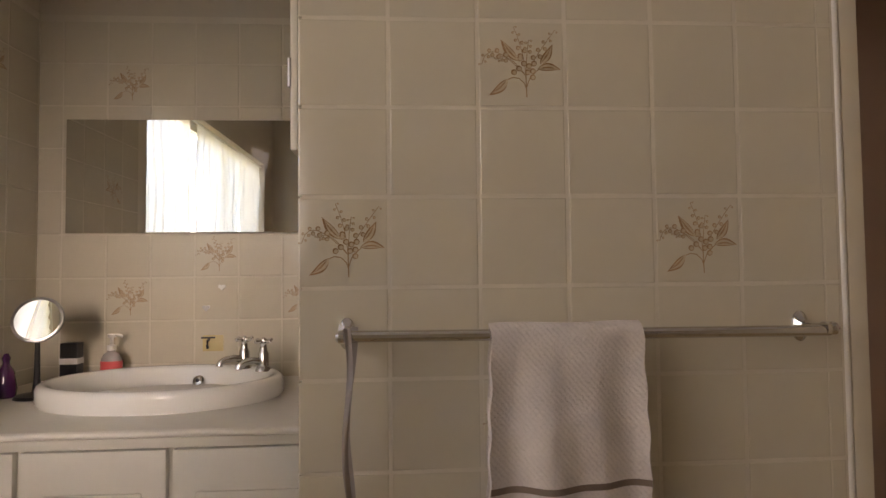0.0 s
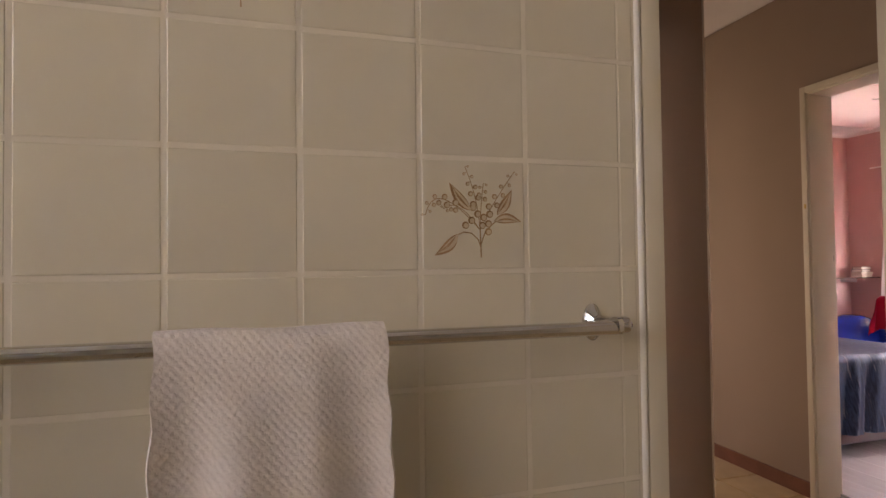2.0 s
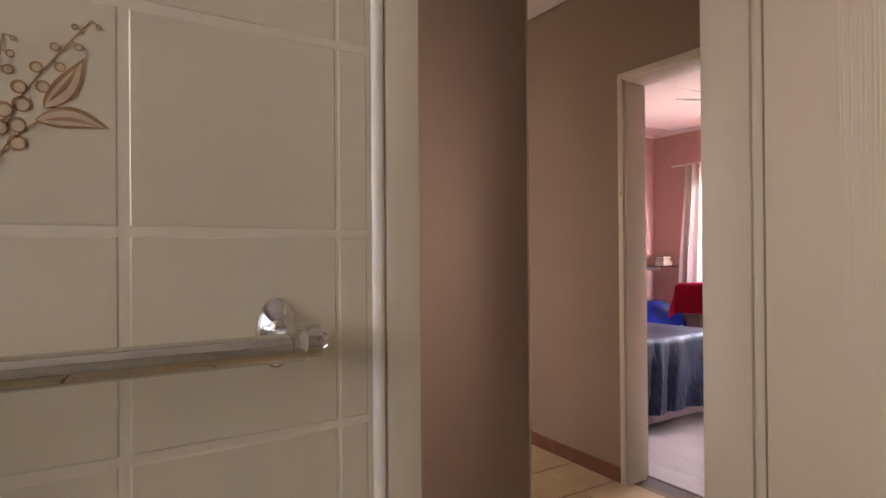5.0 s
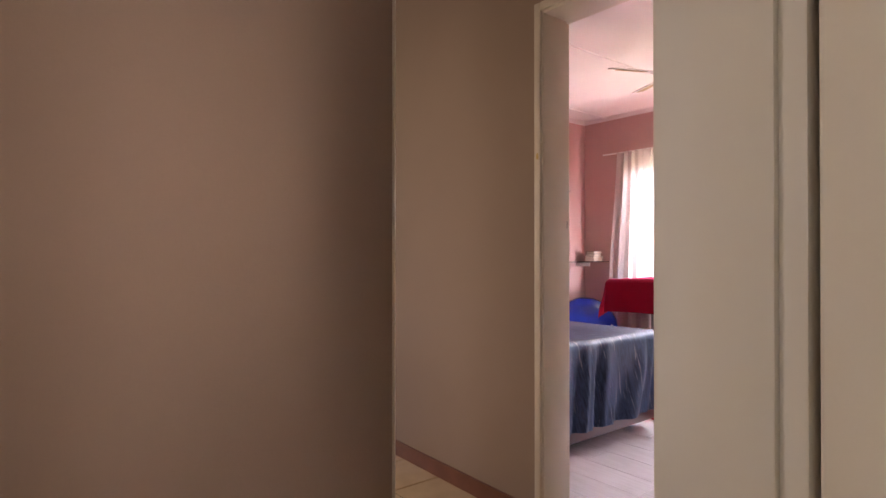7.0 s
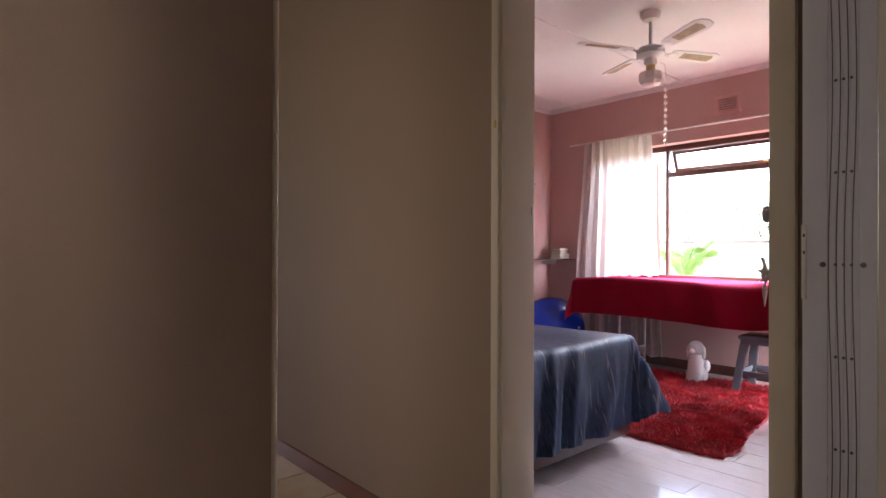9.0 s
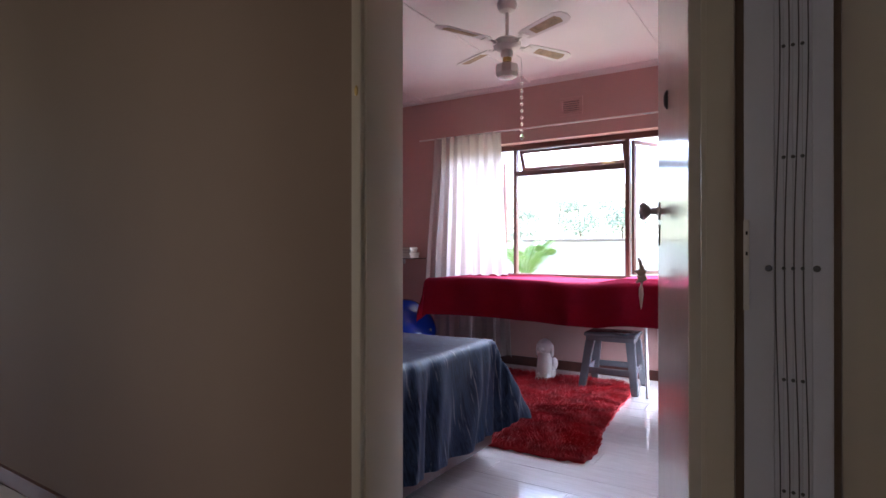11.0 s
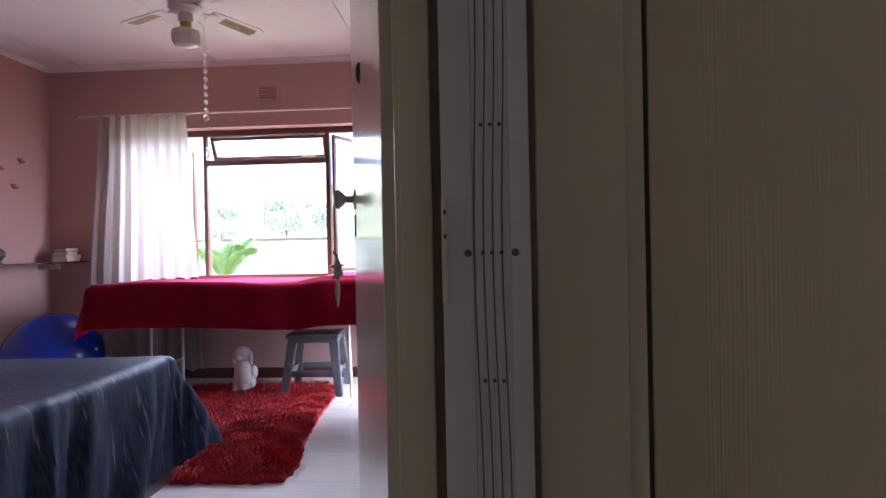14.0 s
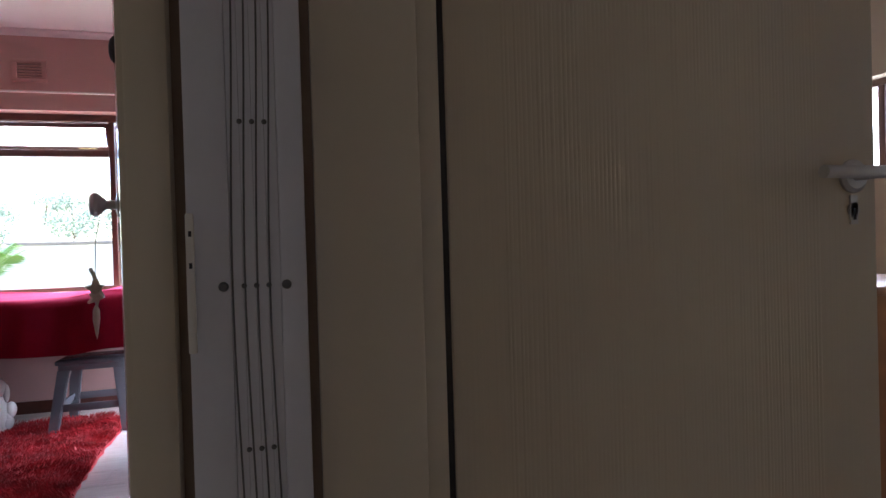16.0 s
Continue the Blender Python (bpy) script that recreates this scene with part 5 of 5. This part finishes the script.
def rug():
    """A red shaggy hide-shaped rug: a lumpy base and a pile of short strands."""
    path = [(4.60, 2.54), (4.575, 2.70), (4.58, 2.88), (4.57, 3.05), (4.66, 3.36), (4.90, 3.62), (5.30, 3.76), (5.75, 3.82), (6.15, 3.86), (6.36, 3.80), (6.35, 3.56), (6.36, 3.30), (6.38, 3.05), (6.39, 2.83), (6.24, 2.72), (6.02, 2.67), (5.70, 2.66), (5.40, 2.63), (5.18, 2.61), (4.95, 2.57), (4.78, 2.53)]
    cx, cy = 5.4, 3.12
    rnd = random.Random(7)
    def ring(s):
        pts = []
        n = len(path)
        for i in range(n * 6):
            k, fr = divmod(i / 6, 1)
            a, b = path[int(k) % n], path[(int(k) + 1) % n]
            x, y = a[0] + (b[0] - a[0]) * fr, a[1] + (b[1] - a[1]) * fr
            w_ = 1 + 0.009 * math.sin(i * 1.7) + 0.007 * math.sin(i * 3.9)
            pts.append((cx + (x - cx) * s * w_, cy + (y - cy) * s * w_))
        return pts
    bm = B()
    rings = []
    levels = [(1.0, 0.001), (0.995, 0.012), (0.97, 0.022), (0.85, 0.024), (0.65, 0.024), (0.4, 0.024), (0.15, 0.024)]
    for s, z in levels:
        rings.append([bm.verts.new((x, y, z + (0.008 * noise.noise(Vector((x * 9, y * 9, 0))) if z > 0.01 else 0))) for x, y in ring(s)])
    for a, b in zip(rings, rings[1:]):
        for k in range(len(a)):
            bm.faces.new((a[k], a[(k + 1) % len(a)], b[(k + 1) % len(b)], b[k]))
    bm.faces.new(rings[-1])
    r = thing("rug", (0, 0, 0), "red shaggy hide-shaped rug on the laminate floor", "rug")
    part("backing", bm, RUG_RED, r, smooth=60)
    verts, faces = [], []
    outline = ring(1.0)
    count = 0
    while count < 26000:
        k = rnd.randrange(len(outline))
        s = math.sqrt(rnd.random())
        ox, oy = outline[k]
        px_, py_ = outline[(k + 1) % len(outline)]
        fr = rnd.random()
        x, y = cx + (ox + (px_ - ox) * fr - cx) * s, cy + (oy + (py_ - oy) * fr - cy) * s
        a = noise.noise(Vector((x * 4, y * 4, 3))) * 4 + rnd.uniform(-0.9, 0.9)
        h = rnd.uniform(0.018, 0.036)
        dx, dy = math.cos(a) * rnd.uniform(0.012, 0.03), math.sin(a) * rnd.uniform(0.012, 0.03)
        wx, wy = -math.sin(a) * 0.003, math.cos(a) * 0.003
        i = len(verts)
        verts += [(x - wx, y - wy, 0.018), (x + wx, y + wy, 0.018), (x + dx * 0.6, y + dy * 0.6, 0.018 + h * 0.8), (x + dx, y + dy, 0.018 + h)]
        faces += [(i, i + 1, i + 2), (i + 1, i + 3, i + 2)]
        count += 1
    me = bpy.data.meshes.new("shag")
    me.from_pydata(verts, [], faces)
    me.materials.append(RUG_RED)
    ob = new("shag", me)
    ob.parent = r
    tagged(ob, "red shaggy pile", kind="stuff")


rug()

eb = thing("exercise_ball", (6.06, 4.755, 0.0), "large blue vinyl exercise ball on the floor", "exercise ball")
bm = B()
ball(bm, (0, 0, 0.312), 0.325, 48, 30, (1, 1, 0.96))
for vv in bm.verts:
    a = (vv.co - Vector((0, 0, 0.312))).normalized()
    vv.co += a * 0.0018 * math.cos(a.z * 60)
part("shell", bm, BALL_BLUE, eb, smooth=60)
part("valve", rod(B(), (0.0, -0.318, 0.36), (0.0, -0.329, 0.361), 0.012, 14), WHITE_PLASTIC, eb, "white plug")

sh = thing("glass_shelf", (6.30, 5.12, 0.985), "smoked glass wall shelf on brackets", "shelf")
part("plate", box(B(), -0.75, -0.235, 0.0, 0.36, 0.13, 0.01, 0.002), SHELF_GLASS, sh)
for x in (-0.55, 0.25):
    part("bracket", box(B(), x - 0.01, -0.05, -0.05, x + 0.01, 0.13, -0.001, 0.003), STEEL, sh)
z = 0.996
for k, (w_, d_, h_, mt, turn, dx) in enumerate(((0.17, 0.12, 0.028, BOOK_B, 4, 0), (0.165, 0.12, 0.026, BOOK_B, -6, 0.01), (0.15, 0.115, 0.024, BOOK_A, 8, -0.01), (0.14, 0.11, 0.03, BOOK_C, -3, 0))):
    bk = thing("book", Matrix.Translation((6.58 + dx, 5.03, z)) @ pose(0, 0, 0, 0, 0, turn), "closed book in a small stack on the glass shelf", "book", "stack of books")
    bm = B()
    box(bm, -w_ / 2, -d_ / 2, 0, w_ / 2, d_ / 2, 0.0025)
    box(bm, -w_ / 2, -d_ / 2, h_ - 0.0025, w_ / 2, d_ / 2, h_)
    box(bm, -w_ / 2, d_ / 2 - 0.003, 0.0025, w_ / 2, d_ / 2, h_ - 0.0025)
    part("cover", bm, mt, bk)
    part("pages", box(B(), -w_ / 2 + 0.004, -d_ / 2 + 0.004, 0.0026, w_ / 2 - 0.004, d_ / 2 - 0.0035, h_ - 0.0026), PAPER, bk, "cream page block")
    z += h_ + 0.0004
orn = lathe(B(), [(0, 0), (0.035, 0.0), (0.04, 0.006), (0.02, 0.012), (0.03, 0.03), (0.05, 0.055), (0.045, 0.09), (0.02, 0.11), (0, 0.113)], 18)
single("shelf_ornament", orn, DARK_WOOD, "small dark round ornament on the glass shelf", "ornament", at=Matrix.Translation((5.98, 5.10, 0.996)))
for x, z_, sc in ((6.39, 1.80, 1.0), (6.32, 1.59, 1.0), (6.19, 1.72, 0.9)):
    bm = B()
    prism(bm, [(-0.035, 0.02), (-0.012, 0.012), (0.0, 0.02), (0.006, 0.008), (0.035, 0.004), (0.028, -0.012), (0.0, -0.018), (-0.02, -0.008)], 0, 0.012)
    single("wall_bird", bm, BIRD_GREY, "small flat wooden bird fixed to the pink wall", "wall ornament", "wall birds", Matrix.Translation((x, 5.25, z_)) @ pose(0, 0, 0, 90, 0, 0) @ Matrix.Scale(sc, 4))

# small brass screw cap on the frame's hall face
single("screw_cap", lathe(B(), [(0, 0), (0.006, 0), (0.006, 0.0015), (0.004, 0.003), (0, 0.003)], 14), BRASS, "small brass screw cap on the door frame", "screw cap", at=Matrix.Translation((2.880, 2.549, 1.47)) @ pose(0, 0, 0, 0, -90, 0) @ Matrix.Diagonal((2.2, 1, 1, 1)))

# ---------------- study and lounge ----------------
ch = thing("desk", (4.35, -0.55, 0.0), "orange pine desk with drawers", "desk")
part("top", box(B(), -0.65, -0.3, 0.87, 0.65, 0.3, 0.90, 0.005), ORANGE_WOOD, ch)
part("carcass", box(B(), -0.62, -0.28, 0.0, 0.62, 0.27, 0.869), ORANGE_WOOD, ch)
for x in (-0.31, 0.31):
    for k in range(2):
        d = part("drawer", box(B(), x - 0.295, 0.271, 0.55 + 0.16 * k, x + 0.295, 0.288, 0.69 + 0.16 * k, 0.004), ORANGE_WOOD, ch)
        part("drawer_knob", ball(B(), (x, 0.30, 0.62 + 0.16 * k), 0.014, 12, 8), BRASS, d)
lp = thing("laptop", (4.25, -0.5, 0.901), "open laptop on the desk", "laptop")
part("base", box(B(), -0.17, -0.12, 0, 0.17, 0.12, 0.018, 0.004), STEEL, lp)
part("screen", box(B(), -0.17, -0.128, 0.016, 0.17, -0.12, 0.24, 0.003), BLACK_PLASTIC, lp)
w = thing("window_study", (4.75, -1.65, 1.38), "small brown framed study window", "window")
tagged(w, kind="structure")
bm = B()
for x0, x1, z0, z1 in ((-0.55, 0.55, 0, 0.04), (-0.55, 0.55, 0.53, 0.57), (-0.55, -0.51, 0.04, 0.53), (0.51, 0.55, 0.04, 0.53), (-0.02, 0.02, 0.04, 0.53)):
    box(bm, x0, -0.02, z0, x1, 0.02, z1, 0.003)
part("window_frame", bm, WINDOW_WOOD, w)
for x in (-0.265, 0.265):
    p = part("pane", box(B(), x - 0.245, -0.002, 0.04, x + 0.245, 0.002, 0.53), PANE, w, smooth=0)
    p.visible_shadow = False
ca = thing("lounge_cabinet", (4.1, 8.70, 0), "dark wooden lounge cabinet against the far wall", "cabinet")
part("body", box(B(), -0.6, -0.25, 0.08, 0.6, 0.28, 1.35, 0.006), DARK_WOOD, ca)
for x in (-0.3, 0.3):
    part("door", box(B(), x - 0.28, -0.27, 0.12, x + 0.28, -0.251, 1.3, 0.005), DARK_WOOD, ca)
for x in (-0.5, 0.5):
    part("foot", box(B(), x - 0.05, -0.2, 0, x + 0.05, 0.2, 0.08), DARK_WOOD, ca)
w = thing("window_lounge", (4.15, 9.1, 1.5), "arched lounge window with a white frame", "window")
tagged(w, kind="structure")
bm = B()
box(bm, -0.35, -0.03, 0, 0.35, 0.03, 0.04, 0.003)
tube(bm, [(0.33 * math.cos(a), 0, 0.34 + 0.33 * math.sin(a)) for a in [math.pi * k / 14 for k in range(15)]], 0.02, 8)
rod(bm, (-0.33, 0, 0.03), (-0.33, 0, 0.35), 0.02)
rod(bm, (0.33, 0, 0.03), (0.33, 0, 0.35), 0.02)
part("window_frame", bm, ENAMEL_WHITE, w)
p = part("pane", box(B(), -0.33, -0.003, 0.03, 0.33, 0.003, 0.66), PANE, w, smooth=0)
p.visible_shadow = False

# ---------------- outside ----------------


# Plain wall added in place of a low flat-roofed building next door.
def roofline_wall():
    g = thing("roofline_wall", (17.5, 3.0, -0.14), "pale plastered wall standing in for a low building's roofline", "garden wall")
    for y in (-9.0, -3.4, 2.2, 7.8):
        part("panel", box(B(), -0.1, y, 0, 0.1, y + 5.2, 1.45, 0.01), PLASTER, g)
        part("coping", box(B(), -0.15, y, 1.452, 0.15, y + 5.2, 1.53, 0.015), ROOF, g, "grey coping standing in for the roof edge")
        part("pier", box(B(), -0.2, y + 5.202, 0, 0.2, y + 5.598, 1.65, 0.015), PLASTER, g)
    return g


roofline_wall()


def hill():
    def f(u, v):
        x, y = 30 + 70 * u, -60 + 130 * v
        return (x, y, -0.2 + 13 * (u ** 1.2) + 1.2 * noise.noise(Vector((x * 0.05, y * 0.05, 0))))
    structure("ground_hillside", sheet(B(), f, 24, 30, 0.5), GRASS, "grassy hillside behind the houses", 60, "ground")


hill()


def tree(at, h, crown, seed, label):
    rnd = random.Random(seed)
    t = thing("tree", at, label, "tree", "trees on the slope")
    bm = B()
    top = Vector((rnd.uniform(-0.3, 0.3), rnd.uniform(-0.3, 0.3), h * 0.7))
    rod(bm, (0, 0, -0.3), top, 0.06 * h / 2, 10, 0.02 * h / 2)
    tips = []
    for k in range(9):
        a = rnd.uniform(0, 6.28)
        s = top * rnd.uniform(0.45, 0.95)
        e = s + Vector((math.cos(a), math.sin(a), rnd.uniform(0.2, 1.0))) * crown * rnd.uniform(0.4, 0.9)
        rod(bm, s, e, 0.025 * h / 3, 6, 0.008)
        tips.append(e)
    part("trunk", bm, BARK, t)
    verts, faces = [], []
    for e in tips + [top]:
        rad = crown * rnd.uniform(0.35, 0.6)
        for _ in range(110):
            d = Vector((rnd.gauss(0, 1), rnd.gauss(0, 1), rnd.gauss(0, 0.8)))
            p = e + d.normalized() * rad * rnd.random() ** 0.5
            a = Vector((rnd.gauss(0, 1), rnd.gauss(0, 1), rnd.gauss(0, 1))).normalized() * 0.13 * crown / 2
            b = a.cross(Vector((rnd.gauss(0, 1), rnd.gauss(0, 1), rnd.gauss(0, 1)))).normalized() * 0.06 * crown / 2
            i = len(verts)
            verts += [p - a, p + b, p + a, p - b]
            faces.append((i, i + 1, i + 2, i + 3))
    me = bpy.data.meshes.new("crown")
    me.from_pydata([tuple(q) for q in verts], [], faces)
    me.materials.append(HAZY_TREE_LEAF)
    ob = new("crown", me)
    ob.parent = t
    tagged(ob, "leafy crown in a green paled with haze", kind="stuff")


trnd = random.Random(5)
for k in range(16):
    x = 36 + 22 * trnd.random()
    u = (x - 30) / 70
    tree((x, -8 + 2.1 * k + trnd.uniform(-1, 1), -0.2 + 13 * u ** 1.2), trnd.uniform(1.8, 3.4), trnd.uniform(1.1, 1.9), 40 + k, "leafy green tree on the slope behind the houses")


def palm(at, n, length, seed):
    rnd = random.Random(seed)
    p = thing("palm_shrub", at, "green palm with arching feathered fronds outside the window", "palm")
    part("trunk", rod(B(), (0, 0, -0.2), (0, 0, 0.82), 0.09, 12, 0.05), BARK, p)
    for k in range(n):
        a = 2 * math.pi * k / n + rnd.uniform(-0.2, 0.2)
        rise = rnd.uniform(0.95, 1.45)
        bm = B()
        pts = []
        for i in range(13):
            s = i / 12
            r = length * s * math.cos(rise) + 0.12 * length * s * s
            pts.append(Vector((r * math.cos(a), r * math.sin(a), 0.78 + length * (s * math.sin(rise) - 0.30 * s * s))))
        tube(bm, pts, 0.008, 5)
        side = Vector((-math.sin(a), math.cos(a), 0))
        for i in range(1, 12):
            for fr in (0.0, 0.5):
                q = pts[i].lerp(pts[i + 1], fr)
                fwd = (pts[i + 1] - pts[i]).normalized()
                ln = 0.30 * length * math.sin(math.pi * (i + fr) / 13) ** 0.6
                for sg in (1, -1):
                    tip = q + (side * sg * 0.8 + fwd * 0.6 + Vector((0, 0, -0.25))) * ln
                    mid = q.lerp(tip, 0.45) + Vector((0, 0, 0.02))
                    b = fwd * 0.007
                    vs = [bm.verts.new(w__) for w__ in (q - b, q + b, mid + b * 1.2, tip, mid - b * 1.2)]
                    bm.faces.new(vs)
        part("frond", bm, LEAF, p, smooth=0)


palm((9.4, 4.98, -0.14), 12, 0.85, 21)

# ---------------- tiles and planks ----------------
S = 0.14
TILE_FULL = tile_mesh("tile", S - 0.0032, S - 0.0032, 0.0085, TILE)
TILE_THIN = tile_mesh("tile", 0.0255, S - 0.0032, 0.0085, TILE)


def motif(parent, at):
    f = piece("flower_print", MOTIF_FILL, parent, at)
    tagged(f, "tan printed flower spray")
    g = piece("flower_outline", MOTIF_LINES, f, Matrix())
    return f


# joint beds, set just behind the tile faces
part("joint_bed", box(B(), -0.093, 1.0006, 0, 0.766, 1.0079, TOP), GROUT, WALL_TILED, "cream grout", smooth=0)
flowers = {(0, 8), (2, 10), (4, 8), (0, 12), (4, 12), (2, 14), (0, 4), (4, 4), (2, 6)}
Z0 = 1.196 - 8 * S
for i in range(6):
    for j in range(18):
        at = Matrix.Translation((-0.03 + i * S, 1.0085, Z0 + (j + 0.5) * S)) @ pose(0, 0, 0, random.uniform(-0.15, 0.15), 0, random.uniform(-0.2, 0.2))
        if Z0 + (j + 1) * S < TOP:
            piece("tile", TILE_FULL, WALL_TILED, at)
        if (i, j) in flowers:
            motif(WALL_TILED, at @ Matrix.Translation((0, -0.0086, 0.003)))
for j in range(18):
    if Z0 + (j + 1) * S < TOP:
        piece("tile", TILE_THIN, WALL_TILED, Matrix.Translation((0.7505, 1.0085, Z0 + (j + 0.5) * S)))

# back wall of the alcove, tiled to 2.07
part("joint_bed", box(B(), -1.126, 2.0205, 0, -0.094, 2.0279, 2.07), GROUT, WALL_BACK, "cream grout", smooth=0)
back_flowers = {(1, 13), (3, 9), (1, 8), (5, 8)}
for i in range(7):
    for j in range(6, 15):
        at = Matrix.Translation((-1.05 + (i + 0.5) * S + 0.005, 2.028, 1.21 - 8 * S + (j - 0.5) * S)) @ pose(0, 0, 0, random.uniform(-0.2, 0.2), 0, random.uniform(-0.25, 0.25))
        if at.translation.z + S / 2 < 2.075 and at.translation.x + S / 2 < -0.09:
            piece("tile", TILE_FULL, WALL_BACK, at)
            if (i, j) in back_flowers:
                motif(WALL_BACK, at @ Matrix.Translation((0, -0.0086, 0.004)))
TILE_HALF = tile_mesh("tile", 0.072, S - 0.0032, 0.0085, TILE)
for j in range(6, 15):
    if 0.09 + S * j < 2.075:
        piece("tile", TILE_HALF, WALL_BACK, Matrix.Translation((-1.083, 2.028, 0.02 + S * j)))
# west wall of the alcove
part("joint_bed", box(B(), -1.1279, 1.24, 0, -1.1205, 2.02, 2.07), GROUT, WALL_WEST, "cream grout", smooth=0)
for i in range(5):
    for j in range(6, 15):
        at = Matrix.Translation((-1.128, 1.945 - i * S, 1.21 - 8 * S + (j - 0.5) * S)) @ pose(0, 0, 0, 0, random.uniform(-0.2, 0.2), 90)
        if at.translation.z + S / 2 < 2.075:
            piece("tile", TILE_FULL, WALL_WEST, at)
            if (i, j) in {(1, 13), (3, 11), (2, 9)}:
                motif(WALL_WEST, at @ Matrix.Translation((0, -0.0086, 0.004)))

# hall floor tiles
F = 0.30
FLOOR_SLAB = tile_mesh("floor_tile", F - 0.008, F - 0.008, 0.008, FLOOR_TILE, 0.004)
for i in range(15):
    for j in range(25):
        x = 2.64 - 13 * F + F * (i + 0.5)
        y = 2.615 - 13 * F + F * (j + 0.5)
        if x + F / 2 > 2.99 or y + F / 2 > 5.45 or x - F / 2 < -1.3 or y - F / 2 < -1.35 or (x - F / 2 > 1.95 and y + F / 2 < 1.27):
            continue
        piece("floor_tile", FLOOR_SLAB, FLOOR_HALL, Matrix.Translation((x, y, -0.008)) @ pose(0, 0, 0, -90 + random.uniform(-0.08, 0.08), 0, 0))
# bedroom planks run along y
PW, PL = 0.19, 1.28
PLANK_SLAB = tile_mesh("plank", PW - 0.0022, PL - 0.002, 0.008, PLANK, 0.0006)
for i in range(20):
    for j in range(-1, 4):
        x = 3.09 + PW * (i + 0.5)
        y0, y1 = 1.62 + PL * j + (0.43 * i) % PL, 1.62 + PL * (j + 1) + (0.43 * i) % PL
        a, b = max(1.62, y0), min(5.25, y1)
        if b - a < 0.05 or x + PW / 2 > 6.95:
            continue
        sc = (b - a) / (y1 - y0)
        piece("plank", PLANK_SLAB, FLOOR_BED, Matrix.Translation((x, (a + b) / 2, -0.008)) @ pose(0, 0, 0, -90, 0, 0) @ Matrix.Diagonal((1, 1, sc, 1)))
